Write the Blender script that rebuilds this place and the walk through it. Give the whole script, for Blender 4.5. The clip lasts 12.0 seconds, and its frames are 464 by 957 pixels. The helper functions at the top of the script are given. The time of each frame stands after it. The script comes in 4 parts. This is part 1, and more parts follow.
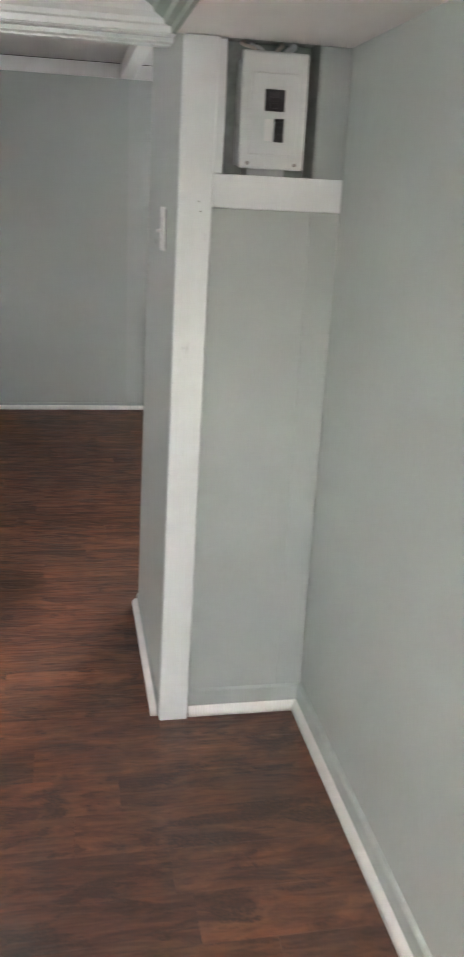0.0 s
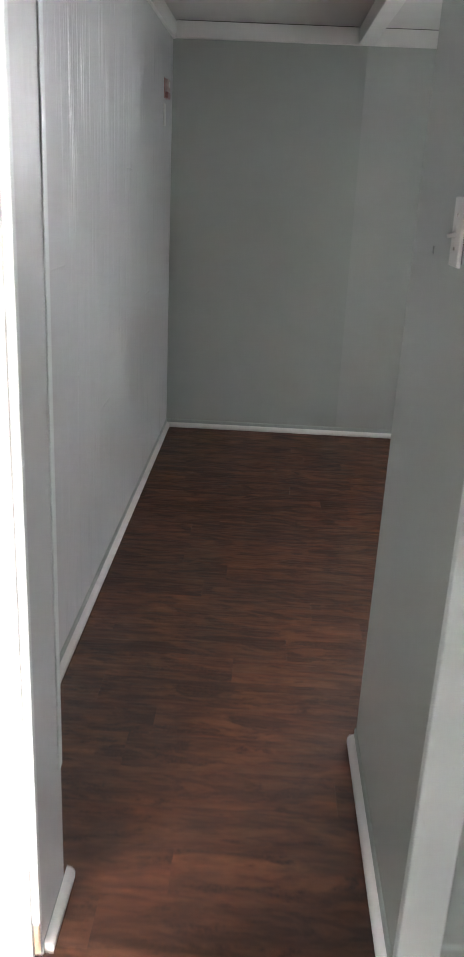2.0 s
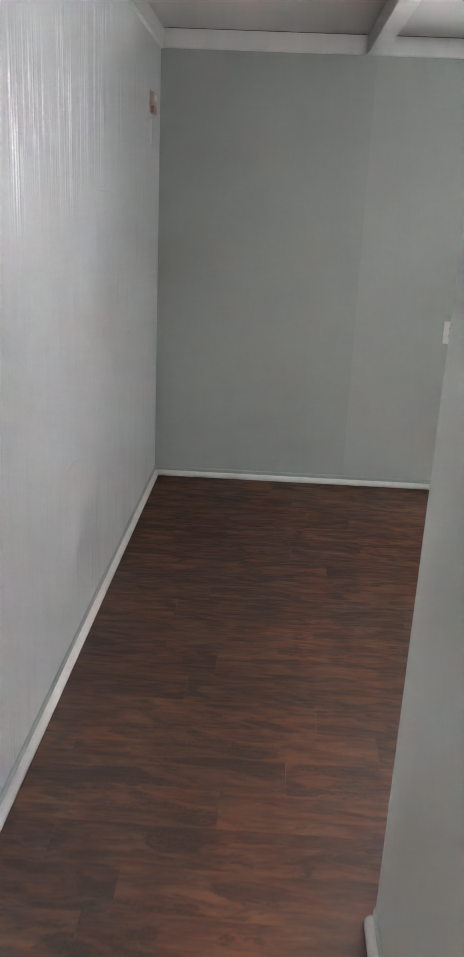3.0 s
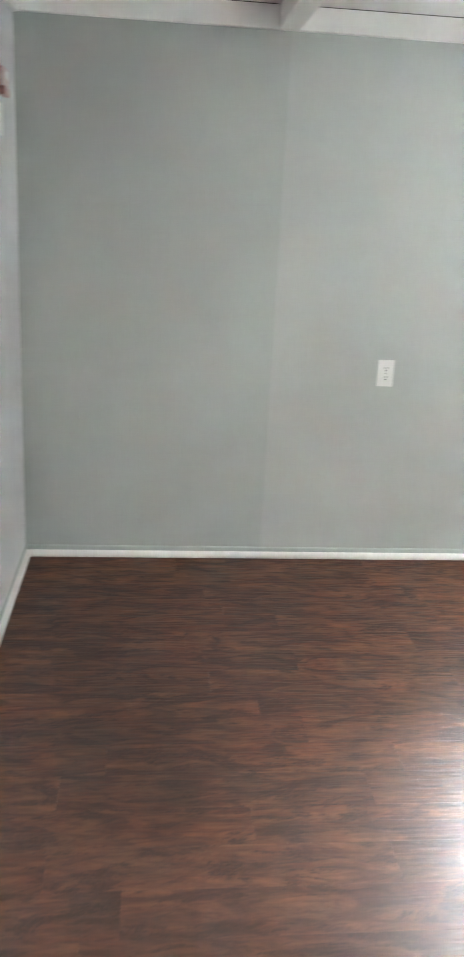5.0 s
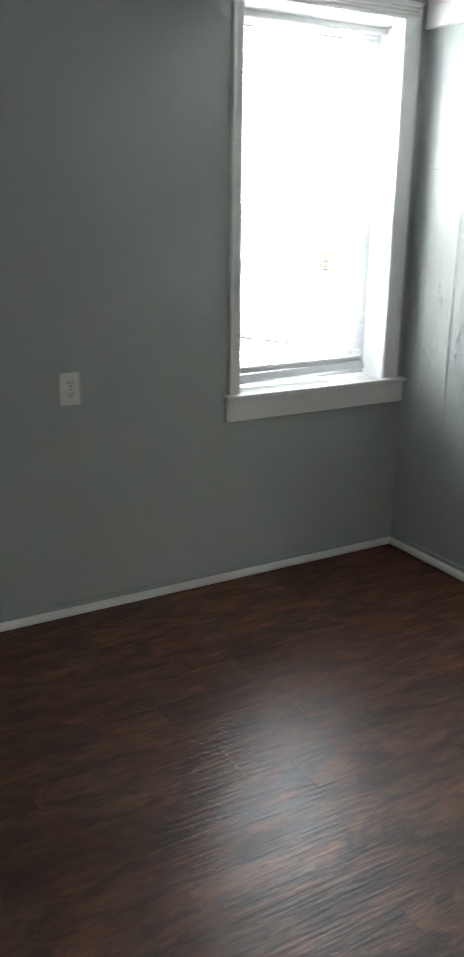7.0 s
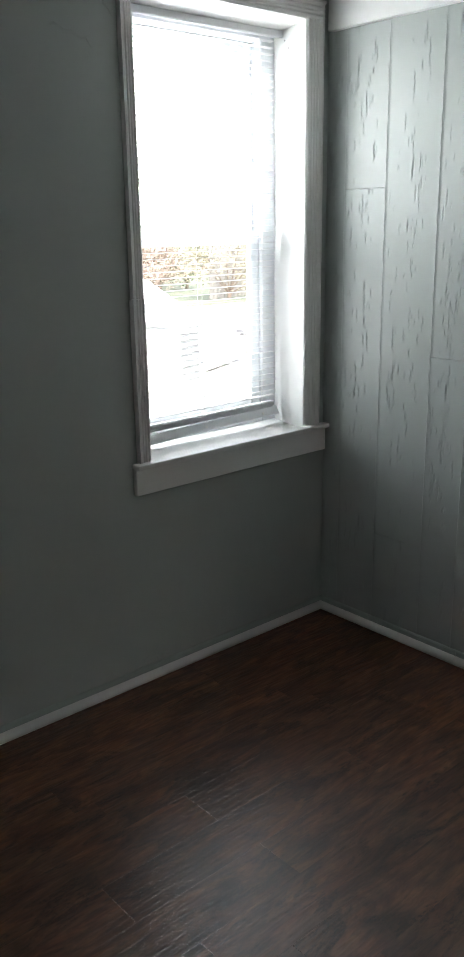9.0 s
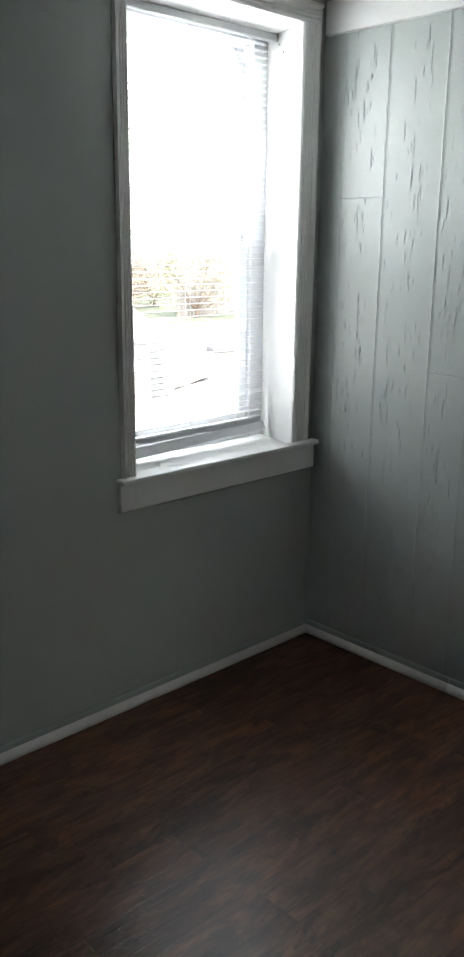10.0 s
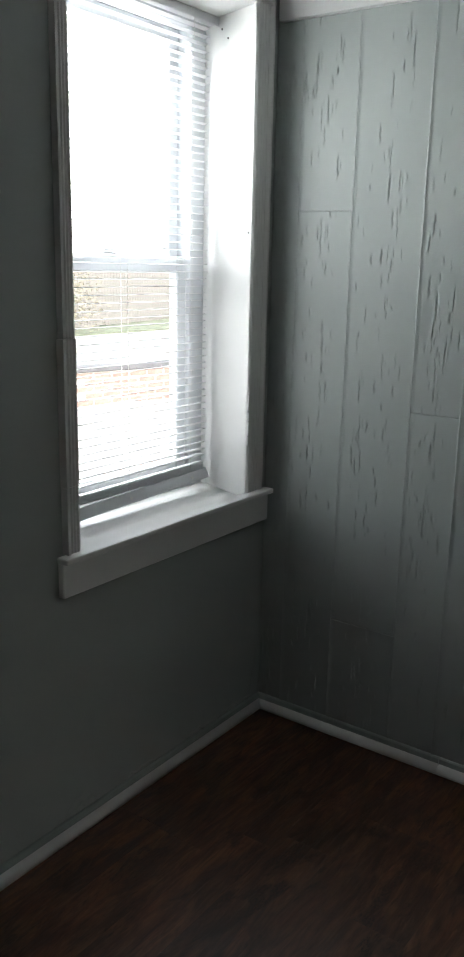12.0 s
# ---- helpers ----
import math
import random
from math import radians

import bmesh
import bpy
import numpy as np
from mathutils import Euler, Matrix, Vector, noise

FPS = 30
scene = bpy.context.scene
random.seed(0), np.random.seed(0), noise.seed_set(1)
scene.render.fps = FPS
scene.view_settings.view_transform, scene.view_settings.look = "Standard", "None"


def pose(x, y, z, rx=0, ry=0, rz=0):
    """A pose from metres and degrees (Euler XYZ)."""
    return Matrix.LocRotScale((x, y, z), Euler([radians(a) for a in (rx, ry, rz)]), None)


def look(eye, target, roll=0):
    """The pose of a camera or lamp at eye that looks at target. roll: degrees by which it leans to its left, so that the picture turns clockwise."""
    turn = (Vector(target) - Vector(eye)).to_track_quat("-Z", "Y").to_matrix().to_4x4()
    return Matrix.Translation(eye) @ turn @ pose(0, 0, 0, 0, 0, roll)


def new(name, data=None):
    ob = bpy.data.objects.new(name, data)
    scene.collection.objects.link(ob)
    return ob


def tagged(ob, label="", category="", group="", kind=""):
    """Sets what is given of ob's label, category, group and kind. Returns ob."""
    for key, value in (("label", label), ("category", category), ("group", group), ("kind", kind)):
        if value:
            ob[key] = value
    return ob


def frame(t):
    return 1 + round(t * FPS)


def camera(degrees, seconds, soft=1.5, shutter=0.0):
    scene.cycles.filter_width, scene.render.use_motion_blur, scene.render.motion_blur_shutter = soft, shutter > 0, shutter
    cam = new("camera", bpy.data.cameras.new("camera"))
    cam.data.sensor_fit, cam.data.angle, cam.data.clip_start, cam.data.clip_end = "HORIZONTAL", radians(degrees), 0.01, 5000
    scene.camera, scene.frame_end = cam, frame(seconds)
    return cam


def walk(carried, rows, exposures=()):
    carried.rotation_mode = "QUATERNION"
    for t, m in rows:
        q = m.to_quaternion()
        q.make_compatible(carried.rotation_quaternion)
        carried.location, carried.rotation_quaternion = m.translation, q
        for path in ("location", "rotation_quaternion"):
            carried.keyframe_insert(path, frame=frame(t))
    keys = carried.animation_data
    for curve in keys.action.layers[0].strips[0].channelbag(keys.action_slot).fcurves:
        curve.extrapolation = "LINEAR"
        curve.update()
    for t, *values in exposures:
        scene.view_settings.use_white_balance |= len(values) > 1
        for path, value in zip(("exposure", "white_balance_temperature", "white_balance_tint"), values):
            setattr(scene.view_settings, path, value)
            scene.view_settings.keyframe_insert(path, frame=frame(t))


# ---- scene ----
cam = camera(30.3, 12.0, soft=1.5, shutter=0.4)
PATH = [
    (0, (0.668, -0.51, 1.586), (1.045, 1.355, 0.967), 2.9),
    (0.5, (0.642, -0.34, 1.571), (0.81, 1.559, 0.966), 1.9),
    (1, (0.677, -0.095, 1.558), (0.647, 1.806, 0.935), 1.8),
    (1.5, (0.675, 0.151, 1.542), (0.636, 2.04, 0.888), 3.9),
    (2, (0.607, 0.48, 1.562), (0.551, 2.37, 0.909), 2.6),
    (2.5, (0.631, 0.788, 1.549), (0.563, 2.695, 0.948), 2.5),
    (4.5, (0.572, 1.875, 1.597), (0.557, 3.78, 0.989), 2.0),
    (5, (0.541, 2.121, 1.607), (0.746, 4.021, 1.018), 2.9),
    (5.5, (0.575, 2.309, 1.681), (1.004, 4.158, 1.051), 2.0),
    (6, (0.515, 2.559, 1.661), (1.087, 4.375, 1.051), 1.4),
    (6.5, (0.517, 2.758, 1.611), (1.232, 4.524, 1.005), 2.1),
    (7, (0.588, 2.934, 1.599), (1.544, 4.583, 0.993), 0.7),
    (9, (0.697, 3.616, 1.628), (1.957, 5.063, 1.065), -0.9),
    (9.5, (0.689, 3.691, 1.609), (2.003, 5.097, 1.064), -0.4),
    (10, (0.722, 3.781, 1.58), (2.055, 5.178, 1.06), 0.6),
    (10.5, (0.82, 3.928, 1.584), (2.089, 5.383, 1.061), 0.8),
    (11, (0.858, 4.098, 1.578), (2.186, 5.514, 1.099), 1.5),
    (11.5, (0.828, 4.309, 1.589), (2.322, 5.551, 1.112), 0.7),
    (12, (0.871, 4.412, 1.588), (2.447, 5.544, 1.105), 1.2),
]
EXPOSURES = [(0.0, 5.65, 6650, 18), (0.5, 5.6, 6600, 17), (1.0, 5.25, 6500, 16), (1.5, 5.0, 6500, 15), (2.5, 5.2, 6600, 18), (4.5, 6.35, 6600, 16), (5.5, 5.95, 6550, 15), (6.0, 5.2, 6500, 12),
             (6.5, 4.75, 6500, 10), (7.0, 3.95, 6500, 10), (9.0, 3.05, 6500, 10), (10.5, 3.1, 6500, 10), (11.0, 2.85, 6500, 10), (12.0, 2.4, 6500, 10)]
# place and size of the opening added in the unseen hall end
HALL_X, HALL_W, HALL_H = 0.48, 0.36, 0.74
SIDE_Y, SIDE_X0, SIDE_X1 = 0.98, -1.30, -0.30
DAY_WATTS = 74.0
walk(cam, [(t, look(*p)) for t, *p in PATH], EXPOSURES)

# ---- world, sun, lights ----
world = bpy.data.worlds.new("sky")
scene.world = world
world.use_nodes = True
wn = world.node_tree.nodes
wl = world.node_tree.links
sky = wn.new("ShaderNodeTexSky")
sky.sky_type = "NISHITA"
sky.sun_disc = False
sky.sun_elevation = radians(48)
sky.sun_rotation = radians(200)
sky.air_density, sky.dust_density, sky.ozone_density = 1.6, 4.0, 1.0
haze = wn.new("ShaderNodeHueSaturation")
haze.inputs["Saturation"].default_value = 0.35
wl.new(sky.outputs["Color"], haze.inputs["Color"])
wl.new(haze.outputs["Color"], wn["Background"].inputs["Color"])
wn["Background"].inputs["Strength"].default_value = 0.15

sun_data = bpy.data.lights.new("sun", "SUN")
sun_data.energy = 1.0
sun_data.angle = radians(12)
sun_data.color = (1.0, 0.96, 0.9)
sun_ob = new("sun", sun_data)
sun_ob.matrix_world = look((0, 0, 10), (0.25, 0.7, 10 - 0.85))


# the bright sky standing before the bedroom window
day = bpy.data.lights.new("window_daylight", "AREA")
day.shape, day.size, day.size_y, day.energy, day.color = "RECTANGLE", 5.2, 3.0, DAY_WATTS, (0.95, 0.985, 1.0)
new("window_daylight", day).matrix_world = look((3.2, 7.2, 3.10), (3.2, 5.0, 3.10))


# ---- small builders ----
def box(bm, x0, x1, y0, y1, z0, z1, bevel=0.0, segments=1):
    geo = bmesh.ops.create_cube(bm, size=1.0)
    m = Matrix.Translation(((x0 + x1) / 2, (y0 + y1) / 2, (z0 + z1) / 2)) @ Matrix.Diagonal((x1 - x0, y1 - y0, z1 - z0, 1))
    bmesh.ops.transform(bm, matrix=m, verts=geo["verts"])
    if bevel:
        edges = list({e for v in geo["verts"] for e in v.link_edges})
        bmesh.ops.bevel(bm, geom=edges, offset=bevel, segments=segments, affect="EDGES", profile=0.5)


def boxes(*rows, bevel=0.0, segments=1):
    bm = bmesh.new()
    for r in rows:
        box(bm, *r, bevel=bevel, segments=segments)
    return bm


def cylinder(bm, a, b, r0, r1=None, n=12):
    a, b = Vector(a), Vector(b)
    geo = bmesh.ops.create_cone(bm, cap_ends=True, segments=n, radius1=r0, radius2=r0 if r1 is None else r1, depth=(b - a).length)
    m = Matrix.Translation((a + b) / 2) @ (b - a).to_track_quat("Z", "Y").to_matrix().to_4x4()
    bmesh.ops.transform(bm, matrix=m, verts=geo["verts"])


def sweep(points, a, b, side, up, mitre_a=0.0, mitre_b=0.0):
    """A moulding: the profile (out, up) swept from a to b; side is the way out of the wall. mitre: length gained per metre out."""
    bm = bmesh.new()
    a, b, side, up = Vector(a), Vector(b), Vector(side), Vector(up)
    way = (b - a).normalized()
    ends = []
    for base, gain in ((a, -mitre_a), (b, mitre_b)):
        ends.append([bm.verts.new(base + side * o + up * u + way * (gain * o)) for o, u in points])
    n = len(points)
    for i in range(n):
        bm.faces.new((ends[0][i], ends[0][(i + 1) % n], ends[1][(i + 1) % n], ends[1][i]))
    bm.faces.new(ends[0][::-1])
    bm.faces.new(ends[1])
    bmesh.ops.recalc_face_normals(bm, faces=bm.faces)
    return bm


def mesh_of(name, bm, material, smooth=False):
    me = bpy.data.meshes.new(name)
    bm.to_mesh(me)
    bm.free()
    me.materials.append(material)
    if smooth:
        for p in me.polygons:
            p.use_smooth = True
    return me


def part(name, bm, material, parent, label="", smooth=False):
    ob = new(name, mesh_of(name, bm, material, smooth))
    ob.parent = parent
    return tagged(ob, label)


def structure(name, bm, material, label, category="wall", smooth=False):
    return tagged(new(name, mesh_of(name, bm, material, smooth)), label, category, "", "structure")


def lean(bm, below=1.06, slope=0.0105):
    """The old doorway side is out of plumb: leans its upright edge over."""
    for v in bm.verts:
        if v.co.x < below:
            v.co.x += slope * max(0.0, v.co.z)
    return bm


def thing(name, label, category, group="", at=(0, 0, 0)):
    ob = new(name)
    ob.location = at
    ob.empty_display_size = 0.05
    return tagged(ob, label, category, group)


# ---- materials ----
def material(name):
    m = bpy.data.materials.new(name)
    m.use_nodes = True
    nt = m.node_tree
    return m, nt, nt.nodes["Principled BSDF"]


def noise_node(nt, coords, scale, detail=4.0, rough=0.55, distortion=0.0):
    n = nt.nodes.new("ShaderNodeTexNoise")
    n.inputs["Scale"].default_value, n.inputs["Detail"].default_value = scale, detail
    n.inputs["Roughness"].default_value, n.inputs["Distortion"].default_value = rough, distortion
    if coords is not None:
        nt.links.new(coords, n.inputs["Vector"])
    return n


def coords_node(nt, scale=(1, 1, 1), kind="Object"):
    tc = nt.nodes.new("ShaderNodeTexCoord")
    mp = nt.nodes.new("ShaderNodeMapping")
    mp.inputs["Scale"].default_value = scale
    nt.links.new(tc.outputs[kind], mp.inputs["Vector"])
    return mp.outputs["Vector"]


def ramp_node(nt, fac, stops):
    r = nt.nodes.new("ShaderNodeValToRGB")
    el = r.color_ramp.elements
    while len(el) < len(stops):
        el.new(0.5)
    for e, (p, c) in zip(el, stops):
        e.position, e.color = p, (*c, 1)
    nt.links.new(fac, r.inputs["Fac"])
    return r.outputs["Color"]


def range_node(nt, value, a, b, lo=0.0, hi=1.0):
    r = nt.nodes.new("ShaderNodeMapRange")
    r.inputs["From Min"].default_value, r.inputs["From Max"].default_value = lo, hi
    r.inputs["To Min"].default_value, r.inputs["To Max"].default_value = a, b
    nt.links.new(value, r.inputs["Value"])
    return r.outputs["Result"]


def bump_node(nt, height, strength, distance, before=None):
    b = nt.nodes.new("ShaderNodeBump")
    b.inputs["Strength"].default_value, b.inputs["Distance"].default_value = strength, distance
    nt.links.new(height, b.inputs["Height"])
    if before is not None:
        nt.links.new(before, b.inputs["Normal"])
    return b.outputs["Normal"]


def mix_colour(nt, a, b, fac, blend="MIX"):
    m = nt.nodes.new("ShaderNodeMix")
    m.data_type, m.blend_type = "RGBA", blend
    for socket, v in ((m.inputs[6], a), (m.inputs[7], b)):
        if isinstance(v, tuple):
            socket.default_value = (*v, 1)
        else:
            nt.links.new(v, socket)
    if isinstance(fac, float):
        m.inputs[0].default_value = fac
    else:
        nt.links.new(fac, m.inputs[0])
    return m.outputs[2]


def paint(name, colour, rough=0.5, vary=0.06, nap=0.25, waves=0.3, streaks=0.0, dirt=0.0):
    """Brushed or rolled house paint: faint cloudiness, roller nap, slow unevenness, upright brush streaks, rubbed dirt."""
    m, nt, b = material(name)
    flat = coords_node(nt)
    cloud = noise_node(nt, flat, 2.2, 5, 0.6)
    lo = tuple(c * (1 - vary) for c in colour)
    hi = tuple(min(1, c * (1 + vary)) for c in colour)
    col = ramp_node(nt, cloud.outputs["Fac"], [(0.3, lo), (0.7, hi)])
    if dirt:
        specks = noise_node(nt, coords_node(nt, (1, 1, 0.45)), 38, 3, 0.6)
        mask = range_node(nt, specks.outputs["Fac"], 0, dirt, 0.70, 0.78)
        col = mix_colour(nt, col, tuple(c * 0.45 for c in colour), mask)
    nt.links.new(col, b.inputs["Base Color"])
    nt.links.new(range_node(nt, cloud.outputs["Fac"], rough - 0.06, rough + 0.08, 0.3, 0.7), b.inputs["Roughness"])
    grain = noise_node(nt, flat, 90, 2, 0.5)
    normal = bump_node(nt, grain.outputs["Fac"], max(nap, 0.05), 0.0006)
    if waves:
        slow = noise_node(nt, flat, 5.5, 3, 0.5)
        normal = bump_node(nt, slow.outputs["Fac"], waves, 0.012, normal)
    if streaks:
        long = noise_node(nt, coords_node(nt, (1, 1, 0.035)), 75, 4, 0.65)
        normal = bump_node(nt, long.outputs["Fac"], streaks, 0.0025, normal)
    nt.links.new(normal, b.inputs["Normal"])
    return m


def plain(name, colour, rough=0.45, metal=0.0, vary=0.08, scale=30.0, bump=0.15):
    m, nt, b = material(name)
    n = noise_node(nt, coords_node(nt), scale, 4, 0.6)
    nt.links.new(ramp_node(nt, n.outputs["Fac"], [(0.3, tuple(c * (1 - vary) for c in colour)), (0.7, tuple(min(1, c * (1 + vary)) for c in colour))]), b.inputs["Base Color"])
    b.inputs["Roughness"].default_value, b.inputs["Metallic"].default_value = rough, metal
    nt.links.new(bump_node(nt, n.outputs["Fac"], bump, 0.001), b.inputs["Normal"])
    return m


def plank_material(name, dark, mid, light, rough):
    """Printed wood-look planks with an embossed ripple; every plank differs."""
    m, nt, b = material(name)
    tc = nt.nodes.new("ShaderNodeTexCoord")
    info = nt.nodes.new("ShaderNodeObjectInfo")
    jump = nt.nodes.new("ShaderNodeVectorMath")
    jump.operation = "MULTIPLY_ADD"
    jump.inputs[1].default_value = (37.0, 19.0, 11.0)
    nt.links.new(info.outputs["Random"], jump.inputs[0])
    nt.links.new(tc.outputs["Object"], jump.inputs[2])

    def scaled(s):
        mp = nt.nodes.new("ShaderNodeMapping")
        mp.inputs["Scale"].default_value = s
        nt.links.new(jump.outputs[0], mp.inputs["Vector"])
        return mp.outputs["Vector"]

    def math_node(op, p, q):
        n = nt.nodes.new("ShaderNodeMath")
        n.operation = op
        for socket, v in zip(n.inputs, (p, q)):
            if isinstance(v, float):
                socket.default_value = v
            else:
                nt.links.new(v, socket)
        return n.outputs[0]

    grain = noise_node(nt, scaled((2.6, 10, 1)), 1.3, 6, 0.64, 1.4)
    streak = noise_node(nt, scaled((5, 30, 1)), 1.3, 6, 0.66, 1.0)
    patch = noise_node(nt, scaled((3.0, 8, 1)), 1.3, 4, 0.6, 1.2)
    check = noise_node(nt, scaled((70, 120, 1)), 1.3, 3, 0.7, 0.3)
    hue = noise_node(nt, scaled((2, 16, 1)), 1.3, 3, 0.55, 0.4)
    col = ramp_node(nt, grain.outputs["Fac"], [(0.36, dark), (0.49, mid), (0.64, light)])
    col = mix_colour(nt, col, (1.06, 0.86, 0.80), range_node(nt, hue.outputs["Fac"], 0.0, 0.7, 0.45, 0.68), "MULTIPLY")
    # dark smoky patches broken by the grain and by short cross checks
    ragged = math_node("ADD", patch.outputs["Fac"], math_node("MULTIPLY", math_node("SUBTRACT", streak.outputs["Fac"], 0.5), 0.75))
    smoke = range_node(nt, ragged, 0.0, 0.92, 0.49, 0.62)
    smoke = math_node("MULTIPLY", smoke, range_node(nt, check.outputs["Fac"], 0.65, 1.15, 0.38, 0.62))
    col = mix_colour(nt, col, tuple(c * 0.42 for c in dark), smoke)
    # fine light and dark threads
    lines = ramp_node(nt, streak.outputs["Fac"], [(0.40, (0.58, 0.55, 0.54)), (0.5, (1.0, 1.0, 1.0)), (0.62, (1.38, 1.34, 1.30))])
    col = mix_colour(nt, col, lines, 0.75, "MULTIPLY")
    tone = range_node(nt, info.outputs["Random"], 0.76, 1.14)
    hsv = nt.nodes.new("ShaderNodeHueSaturation")
    nt.links.new(tone, hsv.inputs["Value"])
    nt.links.new(col, hsv.inputs["Color"])
    nt.links.new(hsv.outputs["Color"], b.inputs["Base Color"])
    nt.links.new(range_node(nt, grain.outputs["Fac"], rough + 0.02, rough - 0.01, 0.3, 0.7), b.inputs["Roughness"])
    ripple = noise_node(nt, scaled((9, 98, 1)), 1.0, 0.0, 0.4, 0.5)
    normal = bump_node(nt, ripple.outputs["Fac"], 0.50, 0.0026)
    nt.links.new(normal, b.inputs["Normal"])
    # the worn matt coat loses its gloss towards a flat view
    flat_view = nt.nodes.new("ShaderNodeLayerWeight")
    flat_view.inputs["Blend"].default_value = 0.5
    nt.links.new(range_node(nt, flat_view.outputs["Facing"], 0.82, 0.09, 0.40, 0.64), b.inputs["Specular IOR Level"])
    return m


sage = paint("sage_wall_paint", (0.452, 0.486, 0.464), 0.52, 0.03, 0.0, 0.22)
sage_old = paint("old_sage_wall_paint", (0.418, 0.457, 0.432), 0.52, 0.03, 0.0, 0.22)
sage_panel = paint("sage_panel_paint", (0.455, 0.495, 0.477), 0.36, 0.04, 0.0, 0.15, 0.05)
sage_streaky = paint("sage_brushed_panel_paint", (0.57, 0.58, 0.585), 0.34, 0.05, 0.0, 0.3, 0.35)
sage_base = paint("sage_base_paint", (0.40, 0.455, 0.435), 0.45, 0.05, 0.0, 0.5, 0.0, 0.25)
pale_green = paint("pale_green_gloss_paint", (0.765, 0.81, 0.805), 0.36, 0.04, 0.0, 0.6, 0.25, 0.35)
hall_green = paint("hall_green_paint", (0.472, 0.530, 0.503), 0.42, 0.04, 0.0, 0.4, 0.03)
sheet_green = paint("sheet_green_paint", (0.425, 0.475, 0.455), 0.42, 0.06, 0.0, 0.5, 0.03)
deep_green = paint("soffit_crown_green", (0.30, 0.37, 0.33), 0.5, 0.05)
trim_white = paint("white_trim_paint", (0.86, 0.86, 0.845), 0.36, 0.03, 0.15, 0.5, 0.0, 0.12)
ceiling_paint = paint("ceiling_paint", (0.78, 0.775, 0.76), 0.6, 0.04, 0.5, 0.5)
floor_wood = plank_material("dark_plank_print", (0.084, 0.036, 0.022), (0.143, 0.060, 0.035), (0.205, 0.088, 0.050), 0.31)
side_wood = plank_material("grey_plank_print", (0.05, 0.04, 0.036), (0.10, 0.082, 0.075), (0.16, 0.135, 0.12), 0.4)
under_floor = plain("dark_underlay", (0.012, 0.008, 0.007), 0.8)
strip_wood = plain("pale_threshold_wood", (0.62, 0.45, 0.32), 0.4, 0, 0.14, 60, 0.2)
vinyl = plain("white_vinyl", (0.72, 0.74, 0.76), 0.32, 0, 0.02, 8, 0.03)
slat_white = plain("white_slat_enamel", (0.76, 0.76, 0.765), 0.35, 0, 0.02, 8, 0.03)
plate_white = plain("white_plate_plastic", (0.80, 0.80, 0.78), 0.3, 0, 0.02, 40, 0.03)
slot_dark = plain("dark_slot", (0.015, 0.015, 0.016), 0.5)
enamel = paint("painted_steel_cover", (0.66, 0.70, 0.68), 0.38, 0.03, 0.2, 0.35, 0.0, 0.1)
breaker_black = plain("black_breaker", (0.014, 0.014, 0.015), 0.35, 0, 0.2, 80)
screw_steel = plain("dull_screw", (0.35, 0.34, 0.32), 0.4, 0.8, 0.15, 200)
cable_pale = plain("pale_cable_jacket", (0.66, 0.62, 0.54), 0.5, 0, 0.1, 60)
dull_green = plain("dull_green_coat", (0.30, 0.345, 0.315), 0.7, 0, 0.2, 25)
red_card = plain("faded_red_enamel", (0.42, 0.19, 0.175), 0.3, 0, 0.25, 40)
pink_card = plain("pale_pink_face", (0.64, 0.50, 0.48), 0.45, 0, 0.12, 50)
s_nt = slat_white.node_tree
s_glow = s_nt.nodes.new("ShaderNodeBsdfTranslucent")
s_glow.inputs["Color"].default_value = (0.93, 0.935, 0.94, 1)
s_mix = s_nt.nodes.new("ShaderNodeMixShader")
s_mix.inputs[0].default_value = 0.42
s_out = [n for n in s_nt.nodes if n.type == "OUTPUT_MATERIAL"][0]
s_nt.links.new(s_out.inputs["Surface"].links[0].from_socket, s_mix.inputs[1])
s_nt.links.new(s_glow.outputs[0], s_mix.inputs[2])
s_nt.links.new(s_mix.outputs[0], s_out.inputs["Surface"])
cord_white = plain("white_cord", (0.78, 0.78, 0.76), 0.6)

glass_mat, g_nt, g_b = material("window_glass")
g_b.inputs["Transmission Weight"].default_value = 1.0
g_b.inputs["Roughness"].default_value = 0.0
g_b.inputs["IOR"].default_value = 1.02
g_b.inputs["Base Color"].default_value = (0.97, 0.985, 0.98, 1)

# ---- plan ----
XL, XR, YF, YB, ZC = -0.015, 3.295, 6.015, 2.665, 2.437      # bedroom: walls, back wall, ceiling
HY, STUB, HR = 1.84, 0.945, 1.412                           # doorway front, stub's side, hall's long wall
PIER, HEAD, SOFFIT = 0.213, 1.966, 1.974
WX0, WX1, WZ0, WZ1 = 2.402, 3.178, 0.822, 2.345             # window opening
OUT = 6.42                                                  # outer face of the outside wall

